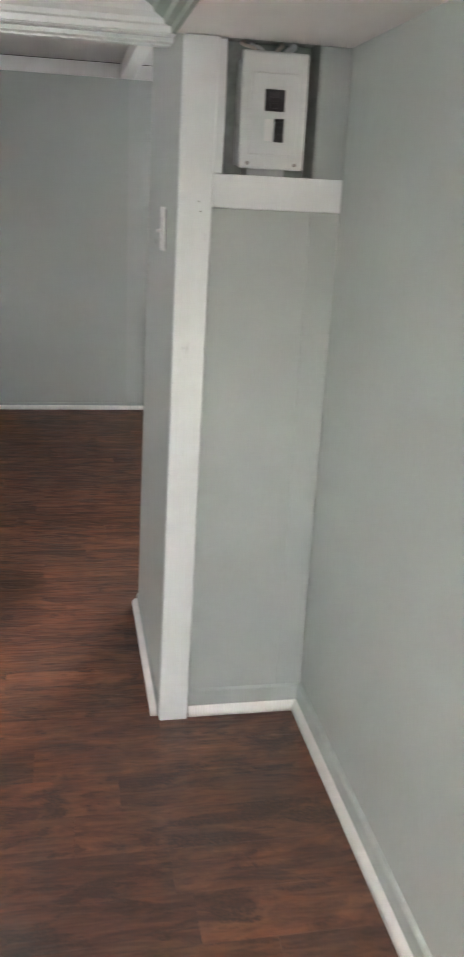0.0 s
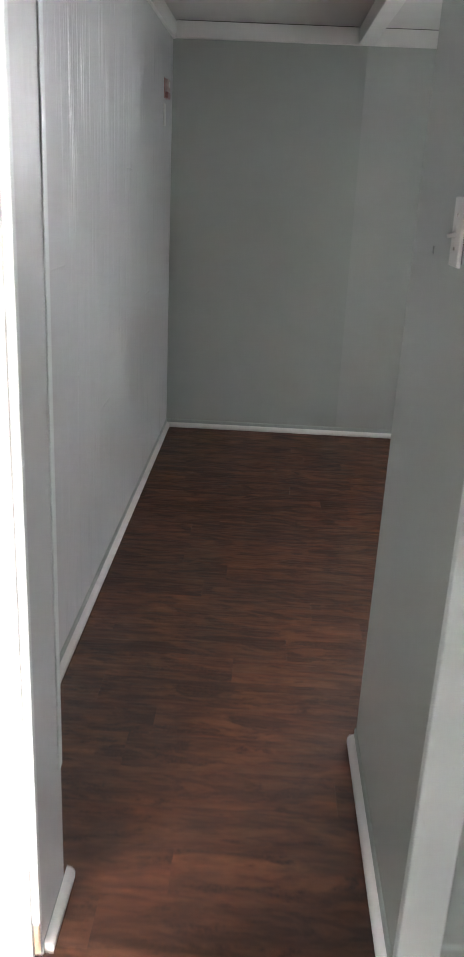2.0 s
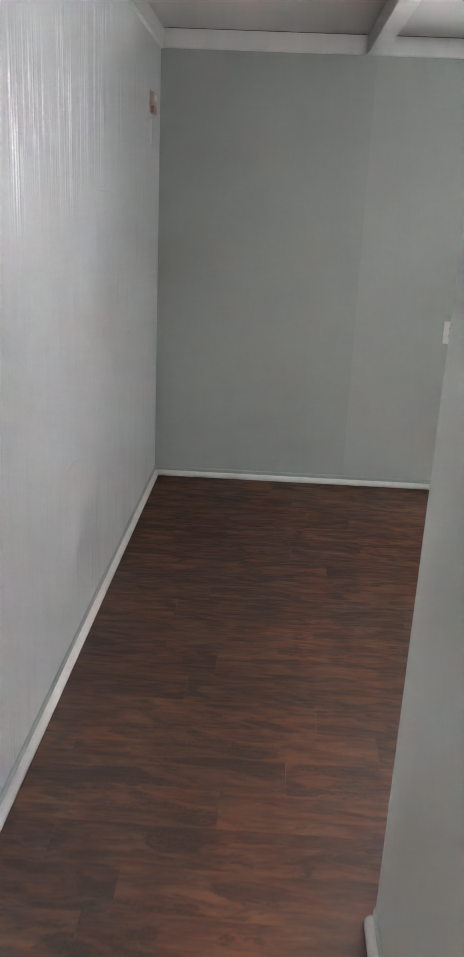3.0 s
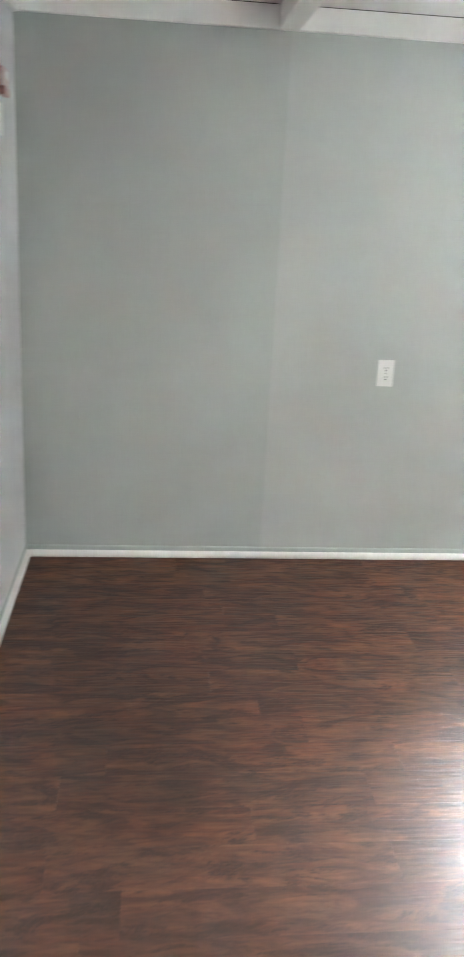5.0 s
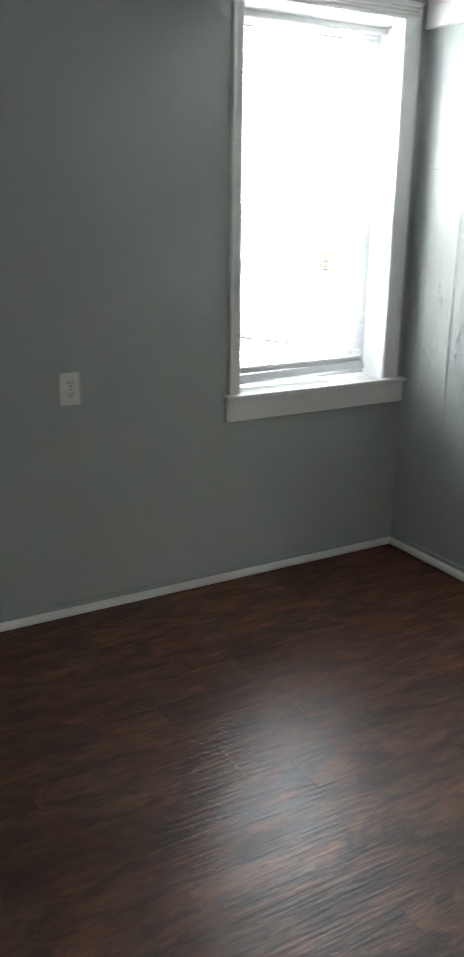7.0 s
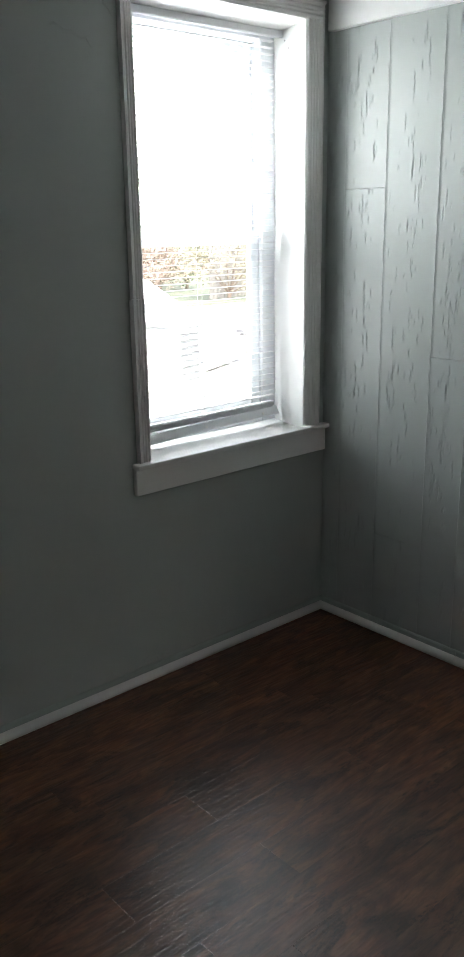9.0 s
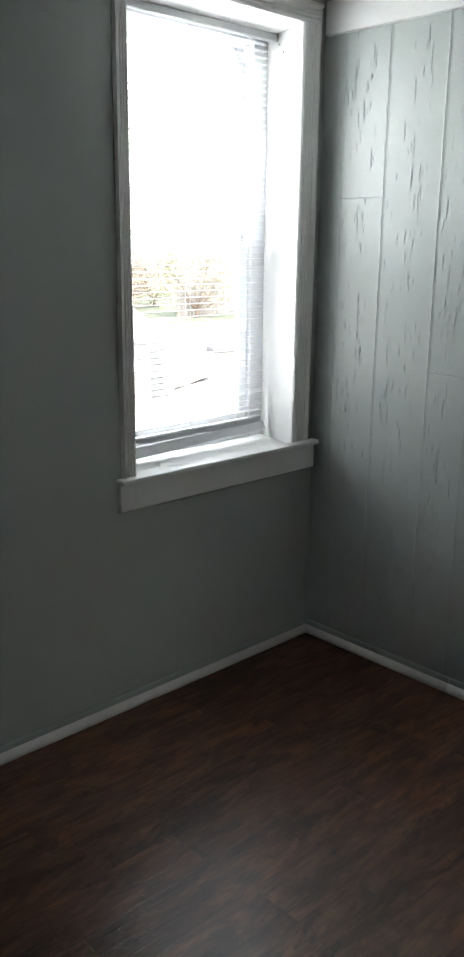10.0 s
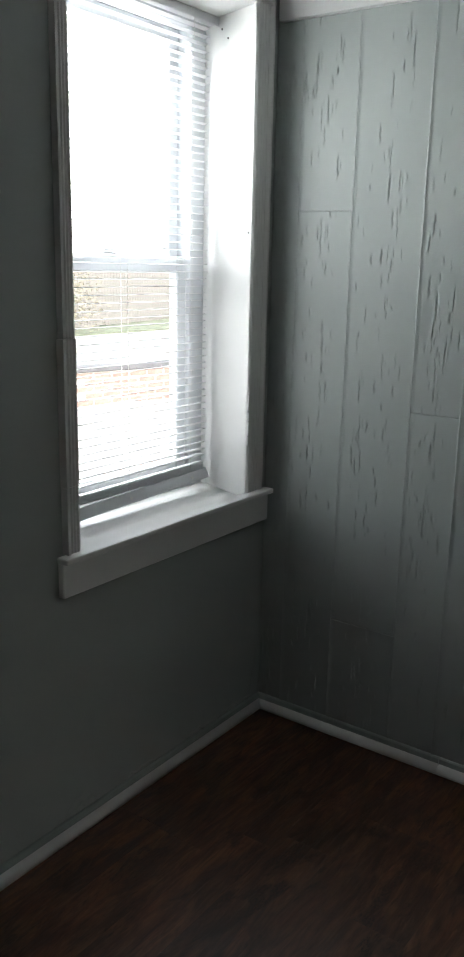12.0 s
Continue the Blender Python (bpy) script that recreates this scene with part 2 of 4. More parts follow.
# ---- large structure ----
structure("wall_north", boxes(
    (1.118, WX0, YF, OUT, -0.7, ZC + 0.3),
    (3.262, XR + 0.3, YF, OUT, -0.7, ZC + 0.3),
    (WX0, 3.262, YF, OUT, -0.7, WZ0 - 0.03),
    (WX0, 3.262, YF, OUT, WZ1 + 0.02, ZC + 0.3)), sage,
    "matte sage green painted plaster wall with a window", "wall")
structure("wall_north_old", boxes((XL - 0.3, 1.1175, YF - 0.003, OUT, -0.7, ZC + 0.3)), sage_old,
          "slightly darker sage painted wall panel meeting the window wall at a seam", "wall")
structure("wall_east", boxes((XR + 0.012, XR + 0.2, YB - 0.2, YF, -0.7, ZC + 0.3)), sage_panel,
          "sage painted wall behind grooved wood panelling", "wall")
structure("wall_west", boxes((XL - 0.25, XL - 0.010, 2.04, YF - 0.003, -0.3, ZC + 0.3)), sage_streaky,
          "grey sage wall behind brushed panelling", "wall")
structure("wall_south", boxes((HR + 0.002, XR + 0.012, YB - 0.12, YB, -0.3, ZC + 0.3)), sage,
          "plain sage wall closing the bedroom", "wall")
structure("ceiling_bedroom", boxes((XL - 0.2, XR + 0.2, 1.985, YF + 0.1, ZC, ZC + 0.06)), ceiling_paint,
          "off-white painted panel ceiling of the bedroom", "ceiling")
# the boxed-in stub beside the doorway
structure("wall_stub", lean(boxes(
    (STUB, HR, 1.98, YB, -0.05, ZC),
    (STUB, 1.030, 1.864, 1.98, -0.05, ZC),
    (1.030, 1.082, 1.8725, 1.98, -0.05, ZC),
    (1.082, HR, 1.872, 1.98, -0.05, 1.60),
    (1.328, HR, 1.866, 1.98, 1.60, ZC),
    (1.082, 1.328, 1.862, 1.98, 1.985, ZC)), 1.0), sage,
    "sage painted wall stub boxed in beside the doorway", "wall")
structure("wall_header", boxes((PIER - 0.3, STUB, HY, 1.98, HEAD, ZC + 0.06)), pale_green,
          "pale green wall over the doorway", "wall")
structure("wall_pier", boxes((-0.30, PIER, HY + 0.008, 2.04, -0.05, ZC)), sage_streaky,
          "grey sage painted wall end beside the doorway", "wall")
structure("wall_hall_east", boxes((HR, HR + 0.12, -1.6, YB - 0.122, -0.05, ZC)), hall_green,
          "smooth pale sage wall along the hall", "wall")
structure("wall_hall_west", boxes(
    (0.07, PIER - 0.045, -1.6, SIDE_Y, -0.05, ZC),
    (0.07, PIER - 0.045, SIDE_Y, HY + 0.008, 2.02, ZC)), hall_green,
    "sage wall of the hall with a doorway", "wall")
# unseen end wall; its opening is added to let sky light into the hall
structure("wall_hall_south", boxes(
    (0.07, HALL_X - 0.5 * HALL_W, -1.72, -1.6, -0.05, ZC), (HALL_X + 0.5 * HALL_W, HR + 0.12, -1.72, -1.6, -0.05, ZC),
    (HALL_X - 0.5 * HALL_W, HALL_X + 0.5 * HALL_W, -1.72, -1.6, -0.05, 1.95 - HALL_H), (HALL_X - 0.5 * HALL_W, HALL_X + 0.5 * HALL_W, -1.72, -1.6, 1.95, ZC)), hall_green,
    "plain sage wall closing the unseen hall end, with an opening added to let in light", "wall")
structure("ceiling_hall", boxes((0.05, STUB + 0.02, -1.6, HY, 2.09, 2.15)), ceiling_paint,
          "white painted ceiling of the hall", "ceiling")
structure("ceiling_soffit", boxes((STUB, HR, -1.6, 1.862, SOFFIT, 2.089), bevel=0.004), ceiling_paint,
          "white dropped ceiling over the side of the hall", "ceiling")
# the side room behind the low threshold
structure("wall_side_room", boxes(
    (-2.3, -0.30, HY + 0.02, HY + 0.14, -0.05, ZC), (-2.42, -2.3, -1.16, HY + 0.14, -0.05, ZC),
    (-2.3, SIDE_X0, -1.16, -1.04, -0.05, ZC), (SIDE_X1, 0.07, -1.16, -1.04, -0.05, ZC),
    (SIDE_X0, SIDE_X1, -1.16, -1.04, -0.05, 0.7), (SIDE_X0, SIDE_X1, -1.16, -1.04, 2.2, ZC)), sage,
    "plain sage walls of the side room", "wall")
structure("ceiling_side_room", boxes((-2.42, 0.07, -1.16, HY + 0.14, ZC - 0.01, ZC + 0.05)), ceiling_paint,
          "white ceiling of the side room", "ceiling")

# ---- trim of the bedroom ----
QUARTER = [(0, 0), (0.019, 0)] + [(0.019 * math.cos(a), 0.010 + 0.019 * math.sin(a)) for a in (0.15, 0.5, 0.85, 1.2, 1.5)] + [(0, 0.0295)]
BASE = [(0, 0), (0.006, 0), (0.006, 0.046), (0.003, 0.051), (0, 0.052)]


def skirting(where, a, b, side, label, ma=0.0, mb=0.0, base=BASE, shift=0.006, mat=None):
    s = Vector(side)
    ob = structure("baseboard_" + where, sweep(base, a, b, side, (0, 0, 1), ma, mb), mat or sage_base, "thin sage painted base strip " + label, "baseboard")
    part("quarter_round", sweep(QUARTER, Vector(a) + s * shift, Vector(b) + s * shift, side, (0, 0, 1), ma, mb), trim_white, ob,
         "white quarter-round moulding", True)
    return ob


skirting("north", (XL, YF - 0.003, 0), (XR, YF - 0.003, 0), (0, -1, 0), "along the window wall", -1, -1)
skirting("east", (XR, YF - 0.003, 0), (XR, 5.30, 0), (-1, 0, 0), "along the panelled wall", -1, 0)
skirting("east", (XR, 5.297, 0), (XR, YB, 0), (-1, 0, 0), "along the panelled wall", 0, 0)
skirting("west", (XL, 2.04, 0), (XL, YF - 0.003, 0), (1, 0, 0), "along the brushed wall", 0, -1)
skirting("stub", (STUB, HY + 0.02, 0), (STUB, YB - 0.01, 0), (-1, 0, 0), "along the wall stub", 0, 0)
skirting("pier", (PIER, HY + 0.016, 0), (PIER, 2.07, 0), (1, 0, 0), "beside the doorway", 0, 0, [(0, 0), (0.001, 0), (0.001, 0.03), (0, 0.03)], 0.001)
NICHE = [(0, 0), (0.012, 0), (0.012, 0.080), (0.007, 0.088), (0, 0.089)]
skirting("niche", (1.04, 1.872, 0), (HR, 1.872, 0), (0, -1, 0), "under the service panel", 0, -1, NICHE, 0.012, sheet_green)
skirting("hall", (HR, -1.6, 0), (HR, 1.872, 0), (-1, 0, 0), "along the hall", 0, -1, NICHE, 0.012, hall_green)

FLATBOARD = [(0, 0), (0.019, 0.001), (0.020, 0.003), (0.020, 0.090), (0.018, 0.092), (0, 0.092)]


def board_trim(name, a, b, side, label, ma=0.0, mb=0.0, profile=FLATBOARD):
    return structure(name, sweep(profile, a, b, side, (0, 0, 1), ma, mb), trim_white, label, "trim")


board_trim("trim_crown_north", (XL, YF - 0.003, 2.340), (2.345, YF - 0.003, 2.340), (0, -1, 0), "flat white painted crown board under the ceiling", -1)
board_trim("trim_crown_west", (XL, 2.04, 2.335), (XL, YF - 0.003, 2.335), (1, 0, 0), "flat white painted crown board under the ceiling", 0, -1)
board_trim("trim_crown_east", (XR, YF - 0.021, 2.312), (XR, YB, 2.312), (-1, 0, 0), "wide white painted crown board over the panelling", 0, 0,
           [(0, 0), (0.022, 0.001), (0.024, 0.004), (0.024, 0.110), (0, 0.112)])
for bx0, bx1 in ((1.060, 1.148), (2.203, 2.292)):
    structure("trim_ceiling_batten", boxes((bx0, bx1, 2.0, YF - 0.024, 2.342, ZC - 0.001), bevel=0.004), trim_white,
              "white painted batten running across the ceiling", "trim")

gap_dark = plain("dark_open_joint", (0.03, 0.026, 0.024), 0.8)
for gx0, gx1 in ((0.02, 1.05), (1.155, 2.195)):
    structure("trim_open_joint", boxes((gx0, gx1, YF - 0.012, YF - 0.0035, 2.4322, 2.4368)), gap_dark, "dark open joint between crown board and ceiling", "trim")
structure("trim_open_joint", boxes((XL + 0.0005, XL + 0.010, 3.9, 5.9, 2.4272, 2.4368)), gap_dark, "dark open joint between crown board and ceiling", "trim")

# ---- trim of the hall ----
post = structure("trim_post", lean(boxes((STUB, 1.034, HY - 0.010, 1.862, 0.0, SOFFIT - 0.002), bevel=0.0025)), pale_green,
                 "pale green painted upright board at the doorway", "trim")
structure("trim_panel_board", boxes((1.054, HR - 0.004, 1.846, 1.872, 1.563, 1.649), bevel=0.002), pale_green,
          "pale green painted board under the service panel with nail heads", "trim")
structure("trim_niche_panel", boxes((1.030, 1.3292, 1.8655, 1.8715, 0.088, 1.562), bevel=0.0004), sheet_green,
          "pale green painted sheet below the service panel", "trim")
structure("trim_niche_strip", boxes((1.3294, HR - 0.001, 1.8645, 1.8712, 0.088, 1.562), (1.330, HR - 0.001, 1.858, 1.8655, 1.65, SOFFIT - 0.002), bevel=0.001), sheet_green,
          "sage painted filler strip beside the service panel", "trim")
structure("trim_cavity_stud", boxes((1.056, 1.081, 1.866, 1.884, 1.65, SOFFIT - 0.002), bevel=0.002), pale_green,
          "pale green painted stud beside the service panel", "trim")
# cavity back, in a duller and darker green than the stub around it
structure("wall_cavity_back", boxes((1.083, 1.327, 1.968, 1.979, 1.601, 1.984)), dull_green,
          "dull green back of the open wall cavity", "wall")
# ridged crown over the doorway, mitred into the soffit's side
RIDGES = [(0.0, 0.0), (0.012, 0.0), (0.014, 0.014), (0.030, 0.016), (0.036, 0.027), (0.060, 0.036), (0.066, 0.046), (0.090, 0.055),
          (0.096, 0.065), (0.120, 0.074), (0.126, 0.084), (0.150, 0.092), (0.158, 0.104), (0.190, 0.112), (0.195, 0.122), (0.0, 0.122)]
structure("trim_crown_hall", sweep(RIDGES, (0.17, HY, 1.968), (STUB - 0.001, HY, 1.968), (0, -1, 0), (0, 0, 1), 0, -1), pale_green,
          "ridged pale green crown moulding over the doorway", "trim")
# same ridged profile, coloured a darker green than the run over the doorway
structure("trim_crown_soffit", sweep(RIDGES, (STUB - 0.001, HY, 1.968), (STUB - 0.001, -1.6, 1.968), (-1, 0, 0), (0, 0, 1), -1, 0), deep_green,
          "darker green crown moulding along the dropped ceiling", "trim")
structure("trim_door_track", boxes((PIER, STUB - 0.002, 1.870, 1.905, HEAD - 0.012, HEAD - 0.0005), (PIER, STUB - 0.002, 1.935, 1.968, HEAD - 0.012, HEAD - 0.0005), bevel=0.002), pale_green,
          "pale painted track under the door head", "trim")
# the side doorway
structure("trim_side_jamb", boxes((0.045, 0.1965, HY - 0.012, HY + 0.007, 0.0, 2.02), (0.100, 0.112, HY - 0.022, HY - 0.0125, 0.0, 2.02), bevel=0.002), trim_white,
          "glossy white door jamb of the side doorway", "trim")
structure("trim_pier_corner", boxes((0.197, PIER + 0.001, HY - 0.010, HY + 0.0075, 0.10, 1.965), bevel=0.0015), pale_green,
          "pale green corner board with a chipped foot", "trim")
structure("trim_pier_corner", boxes((0.197, 0.210, HY - 0.004, HY + 0.0075, 0.012, 0.098), bevel=0.003), strip_wood,
          "chipped bare wood at the foot of the corner board", "trim")
structure("trim_pier_edge", boxes((PIER, PIER + 0.004, 2.012, 2.040, 0.340, 1.965), bevel=0.0018), pale_green,
          "thin pale strip on the edge of the wall end", "trim")
structure("trim_threshold", sweep([(0, 0), (0.054, 0), (0.050, 0.008), (0.040, 0.012), (0.014, 0.012), (0.004, 0.008)], (0.166, HY - 0.013, 0.0), (0.166, SIDE_Y, 0.0), (1, 0, 0), (0, 0, 1)),
          strip_wood, "pale wood threshold strip of the side doorway", "threshold")

# ---- window ----
window = tagged(new("window_1", mesh_of("window_1", boxes(
    (2.37, 2.46, 6.27, 6.36, 0.80, 2.37), (3.19, 3.275, 6.27, 6.36, 0.80, 2.37),
    (2.46, 3.19, 6.27, 6.36, 0.80, 0.875), (2.46, 3.19, 6.27, 6.36, 2.315, 2.37), bevel=0.004), vinyl)),
    "white vinyl double-hung window in a deep reveal", "window", "", "structure")
for name, x0, x1, y0, y1, z0, z1 in (("upper_sash", 2.461, 3.189, 6.322, 6.352, 1.560, 2.314), ("lower_sash", 2.461, 3.189, 6.284, 6.316, 0.876, 1.607)):
    sash = part(name, boxes((x0, x0 + 0.05, y0, y1, z0, z1), (x1 - 0.05, x1, y0, y1, z0, z1),
                            (x0 + 0.05, x1 - 0.05, y0, y1, z0, z0 + 0.052), (x0 + 0.05, x1 - 0.05, y0, y1, z1 - 0.048, z1), bevel=0.005), vinyl, window)
    ym = (y0 + y1) / 2
    pane = part("pane", boxes((x0 + 0.052, x1 - 0.052, ym - 0.002, ym + 0.002, z0 + 0.054, z1 - 0.050)), glass_mat, sash)
    pane.visible_shadow = False
part("sash_lock", boxes((2.78, 2.86, 6.286, 6.312, 1.607, 1.620), (2.792, 2.835, 6.278, 6.300, 1.620, 1.630), bevel=0.003), vinyl, window)
# reveal boards, the one beside the panelling splayed
bm = bmesh.new()
a = [bm.verts.new((x, y, z)) for x, y, z in (
    (WX1, YF - 0.004, WZ0), (3.262, 6.272, WZ0), (3.262, 6.272, WZ1), (WX1, YF - 0.004, WZ1),
    (3.262, YF - 0.004, WZ0), (3.278, 6.272, WZ0), (3.278, 6.272, WZ1), (3.262, YF - 0.004, WZ1))]
for f in ((0, 1, 2, 3), (7, 6, 5, 4), (0, 4, 5, 1), (3, 2, 6, 7), (0, 3, 7, 4), (1, 5, 6, 2)):
    bm.faces.new([a[i] for i in f])
bmesh.ops.recalc_face_normals(bm, faces=bm.faces)
part("reveal_board", bm, trim_white, window)
part("reveal_board", boxes((WX0 - 0.02, WX0, YF - 0.004, 6.269, WZ0, WZ1)), trim_white, window)
part("reveal_board", boxes((WX0 - 0.02, 3.262, YF - 0.004, 6.269, WZ1, WZ1 + 0.019)), trim_white, window)
part("window_sill", boxes((WX0 - 0.02, 3.277, YF - 0.003, 6.269, WZ0 - 0.026, WZ0 - 0.001)), trim_white, window)


def fluted(width, thick=0.017, flutes=4):
    """Casing profile across its width: a back band, flutes and a rounded inner edge."""
    p = [(0, 0), (thick + 0.004, 0.0), (thick + 0.004, 0.008), (thick, 0.011)]
    step = (width - 0.022) / flutes
    for i in range(flutes):
        u = 0.012 + i * step
        p += [(thick - 0.001, u), (thick - 0.005, u + step * 0.3), (thick - 0.005, u + step * 0.5), (thick - 0.001, u + step * 0.8)]
    return p + [(thick - 0.003, width - 0.006), (thick - 0.010, width), (0, width)]


for z0, z1, out in ((0.842, 1.022, 0.0025), (1.0235, 1.402, 0.004), (1.4035, WZ1 + 0.062, 0.0)):
    part("casing", sweep(fluted(0.052 + out, 0.017 + out, 3), (2.350 - out, YF, z0), (2.350 - out, YF, z1), (0, -1, 0), (1, 0, 0)), trim_white, window, "fluted white casing")
part("casing", sweep(fluted(0.082, 0.017, 4), (3.252, YF, 0.842), (3.252, YF, WZ1 + 0.062), (0, -1, 0), (-1, 0, 0)), trim_white, window, "fluted white casing")
part("casing", sweep(fluted(0.066, 0.020, 3), (2.346, YF - 0.001, 2.410), (3.256, YF - 0.001, 2.410), (0, -1, 0), (0, 0, -1)), trim_white, window, "fluted white casing")
hole_dark = plain("dark_nail_hole", (0.05, 0.045, 0.04), 0.8)
for nx, ny, nz, nr in ((3.233, 6.182, 2.306, 0.003), (3.223, 6.151, 2.275, 0.003), (3.1825, 6.028, 1.689, 0.0035)):
    bm = bmesh.new()
    cylinder(bm, (nx + 0.001, ny, nz), (nx - 0.0012, ny + 0.0004, nz), nr, n=8)
    part("nail_hole", bm, hole_dark, window, "small dark nail hole")
chip_rng = random.Random(3)
for z in (1.16, 1.135, 1.105, 1.07, 1.05, 1.02):
    bm = bmesh.new()
    bmesh.ops.create_icosphere(bm, subdivisions=2, radius=1.0)
    for v in bm.verts:
        v.co = Vector((v.co.x * 0.004, v.co.y * 0.004, v.co.z * chip_rng.uniform(0.012, 0.022)))
    bmesh.ops.translate(bm, vec=(3.172 + chip_rng.uniform(-0.002, 0.002), YF - 0.012, z), verts=bm.verts)
    part("paint_lump", bm, trim_white, window, "peeling lump of white paint", True)
part("stool", boxes((2.322, 3.292, YF - 0.044, YF - 0.0035, WZ0 + 0.001, WZ0 + 0.019), bevel=0.005, segments=2), trim_white, window)
part("apron", boxes((2.328, 3.290, YF - 0.022, YF - 0.0005, 0.726, WZ0 + 0.0005), bevel=0.0025), trim_white, window)

# ---- blind ----
blind = thing("window_blind", "white horizontal mini blind with open slats and a crumpled foot", "blind", at=(2.82, 6.225, 2.33))


def at_home(ob, home):
    """Keeps a part built in place where it was, under a thing that stands elsewhere."""
    ob.matrix_parent_inverse = Matrix.Translation(home.location).inverted()
    return ob


BX0, BX1, BY = 2.428, 3.214, 6.226
at_home(part("headrail", boxes((BX0 - 0.008, 3.246, BY - 0.020, BY + 0.020, 2.324, 2.344), (BX0 - 0.008, 3.246, BY - 0.026, BY - 0.0205, 2.318, 2.3445), bevel=0.003), slat_white, blind), blind)
PITCH, COUNT = 0.0232, 66
rng = random.Random(4)
slat_meshes = []
for variant in range(4):
    bm = bmesh.new()
    rows = []
    for s in (0, 1):
        x = (BX0, BX1)[s]
        rows.append([[bm.verts.new((x, BY - 0.0125 + 0.025 * k / 4, 0.0022 * (1 - ((k - 2) / 2) ** 2) - th)) for k in range(5)] for th in (0, 0.0005)])
    for th in (0, 1):
        for k in range(4):
            f = (rows[0][th][k], rows[1][th][k], rows[1][th][k + 1], rows[0][th][k + 1])
            bm.faces.new(f if th == 0 else f[::-1])
    for k in (0, 4):
        bm.faces.new((rows[0][0][k], rows[1][0][k], rows[1][1][k], rows[0][1][k]))
    bmesh.ops.recalc_face_normals(bm, faces=bm.faces)
    slat_meshes.append(mesh_of("slat", bm, slat_white, True))
for i in range(COUNT):
    z = 2.306 - PITCH * i
    if z < 0.915:
        z = 0.915 - 0.005 * (i - int((2.306 - 0.915) / PITCH))
    ob = new("slat", slat_meshes[i % 4])
    ob.parent = blind
    ob.matrix_parent_inverse = Matrix.Translation(blind.location).inverted()
    tip = rng.uniform(-2, 2) - 4 + (6 if z < 0.96 else 0)
    sag = rng.uniform(-0.05, 0.05) + (0.5 if z < 0.95 else 0)
    ob.matrix_basis = Matrix.Translation((0, BY, z)) @ pose(0, 0, 0, tip, 0, 0) @ Matrix.Translation((0, -BY, 0))
    ob.matrix_basis = Matrix.Translation((2.82, 0, 0)) @ pose(0, 0, 0, 0, -sag, 0) @ Matrix.Translation((-2.82, 0, 0)) @ ob.matrix_basis
# the bottom rail rolled onto its edge, one end held up by the bunched slats
RAIL = Matrix.Translation((2.82, BY - 0.016, 0.8625)) @ pose(0, 0, 0, 0, -1.7, 0) @ pose(0, 0, 0, 62, 0, 0)
half = (BX1 - BX0) / 2
bm = boxes((-half, half + 0.006, -0.019, 0.019, -0.005, 0.005), bevel=0.003, segments=2)
bmesh.ops.transform(bm, matrix=RAIL, verts=bm.verts)
rail_ob = at_home(part("bottom_rail", bm, vinyl, blind), blind)
for cx in (-0.30, 0.0, 0.31):
    bm = bmesh.new()
    cylinder(bm, (cx, -0.004, 0.0045), (cx, -0.004, 0.0075), 0.006, 0.005, n=12)
    bmesh.ops.transform(bm, matrix=RAIL, verts=bm.verts)
    part("cord_button", bm, cord_white, rail_ob)
for cx in (2.52, 2.82, 3.13):
    bm = bmesh.new()
    for dy in (-0.0135, 0.0135):
        cylinder(bm, (cx, BY + dy, 0.868), (cx, BY + dy, 2.33), 0.0007, n=6)
    at_home(part("ladder_cord", bm, cord_white, blind), blind)
bm = bmesh.new()
cylinder(bm, (2.50, BY - 0.034, 1.62), (2.50, BY - 0.030, 2.322), 0.0035, n=8)
at_home(part("tilt_wand", bm, glass_mat, blind, "clear plastic wand"), blind)

# ---- outlet, switch, wall plates ----


def outlet():
    t = thing("wall_outlet", "white duplex outlet with a plain cover plate on the sage wall", "outlet", at=(1.657, YF - 0.001, 0.931))
    part("cover_plate", boxes((-0.0385, 0.0385, -0.0065, 0, -0.0627, 0.0627), bevel=0.003, segments=2), plate_white, t)
    for dz in (0.021, -0.021):
        bm = bmesh.new()
        cylinder(bm, (0, -0.006, dz), (0, -0.0095, dz), 0.0175, n=24)
        face = part("receptacle", bm, plate_white, t)
        bm = boxes((-0.0085, -0.0058, -0.0104, -0.0090, dz - 0.0005, dz + 0.009), (0.0058, 0.0085, -0.0104, -0.0090, dz - 0.0005, dz + 0.008))
        cylinder(bm, (0, -0.0090, dz - 0.008), (0, -0.0104, dz - 0.008), 0.0032, n=10)
        part("slots", bm, slot_dark, face, "dark contact slots")
    bm = bmesh.new()
    cylinder(bm, (0, -0.006, 0), (0, -0.0082, 0), 0.0035, n=10)
    part("screw", bm, screw_steel, t)
    return t


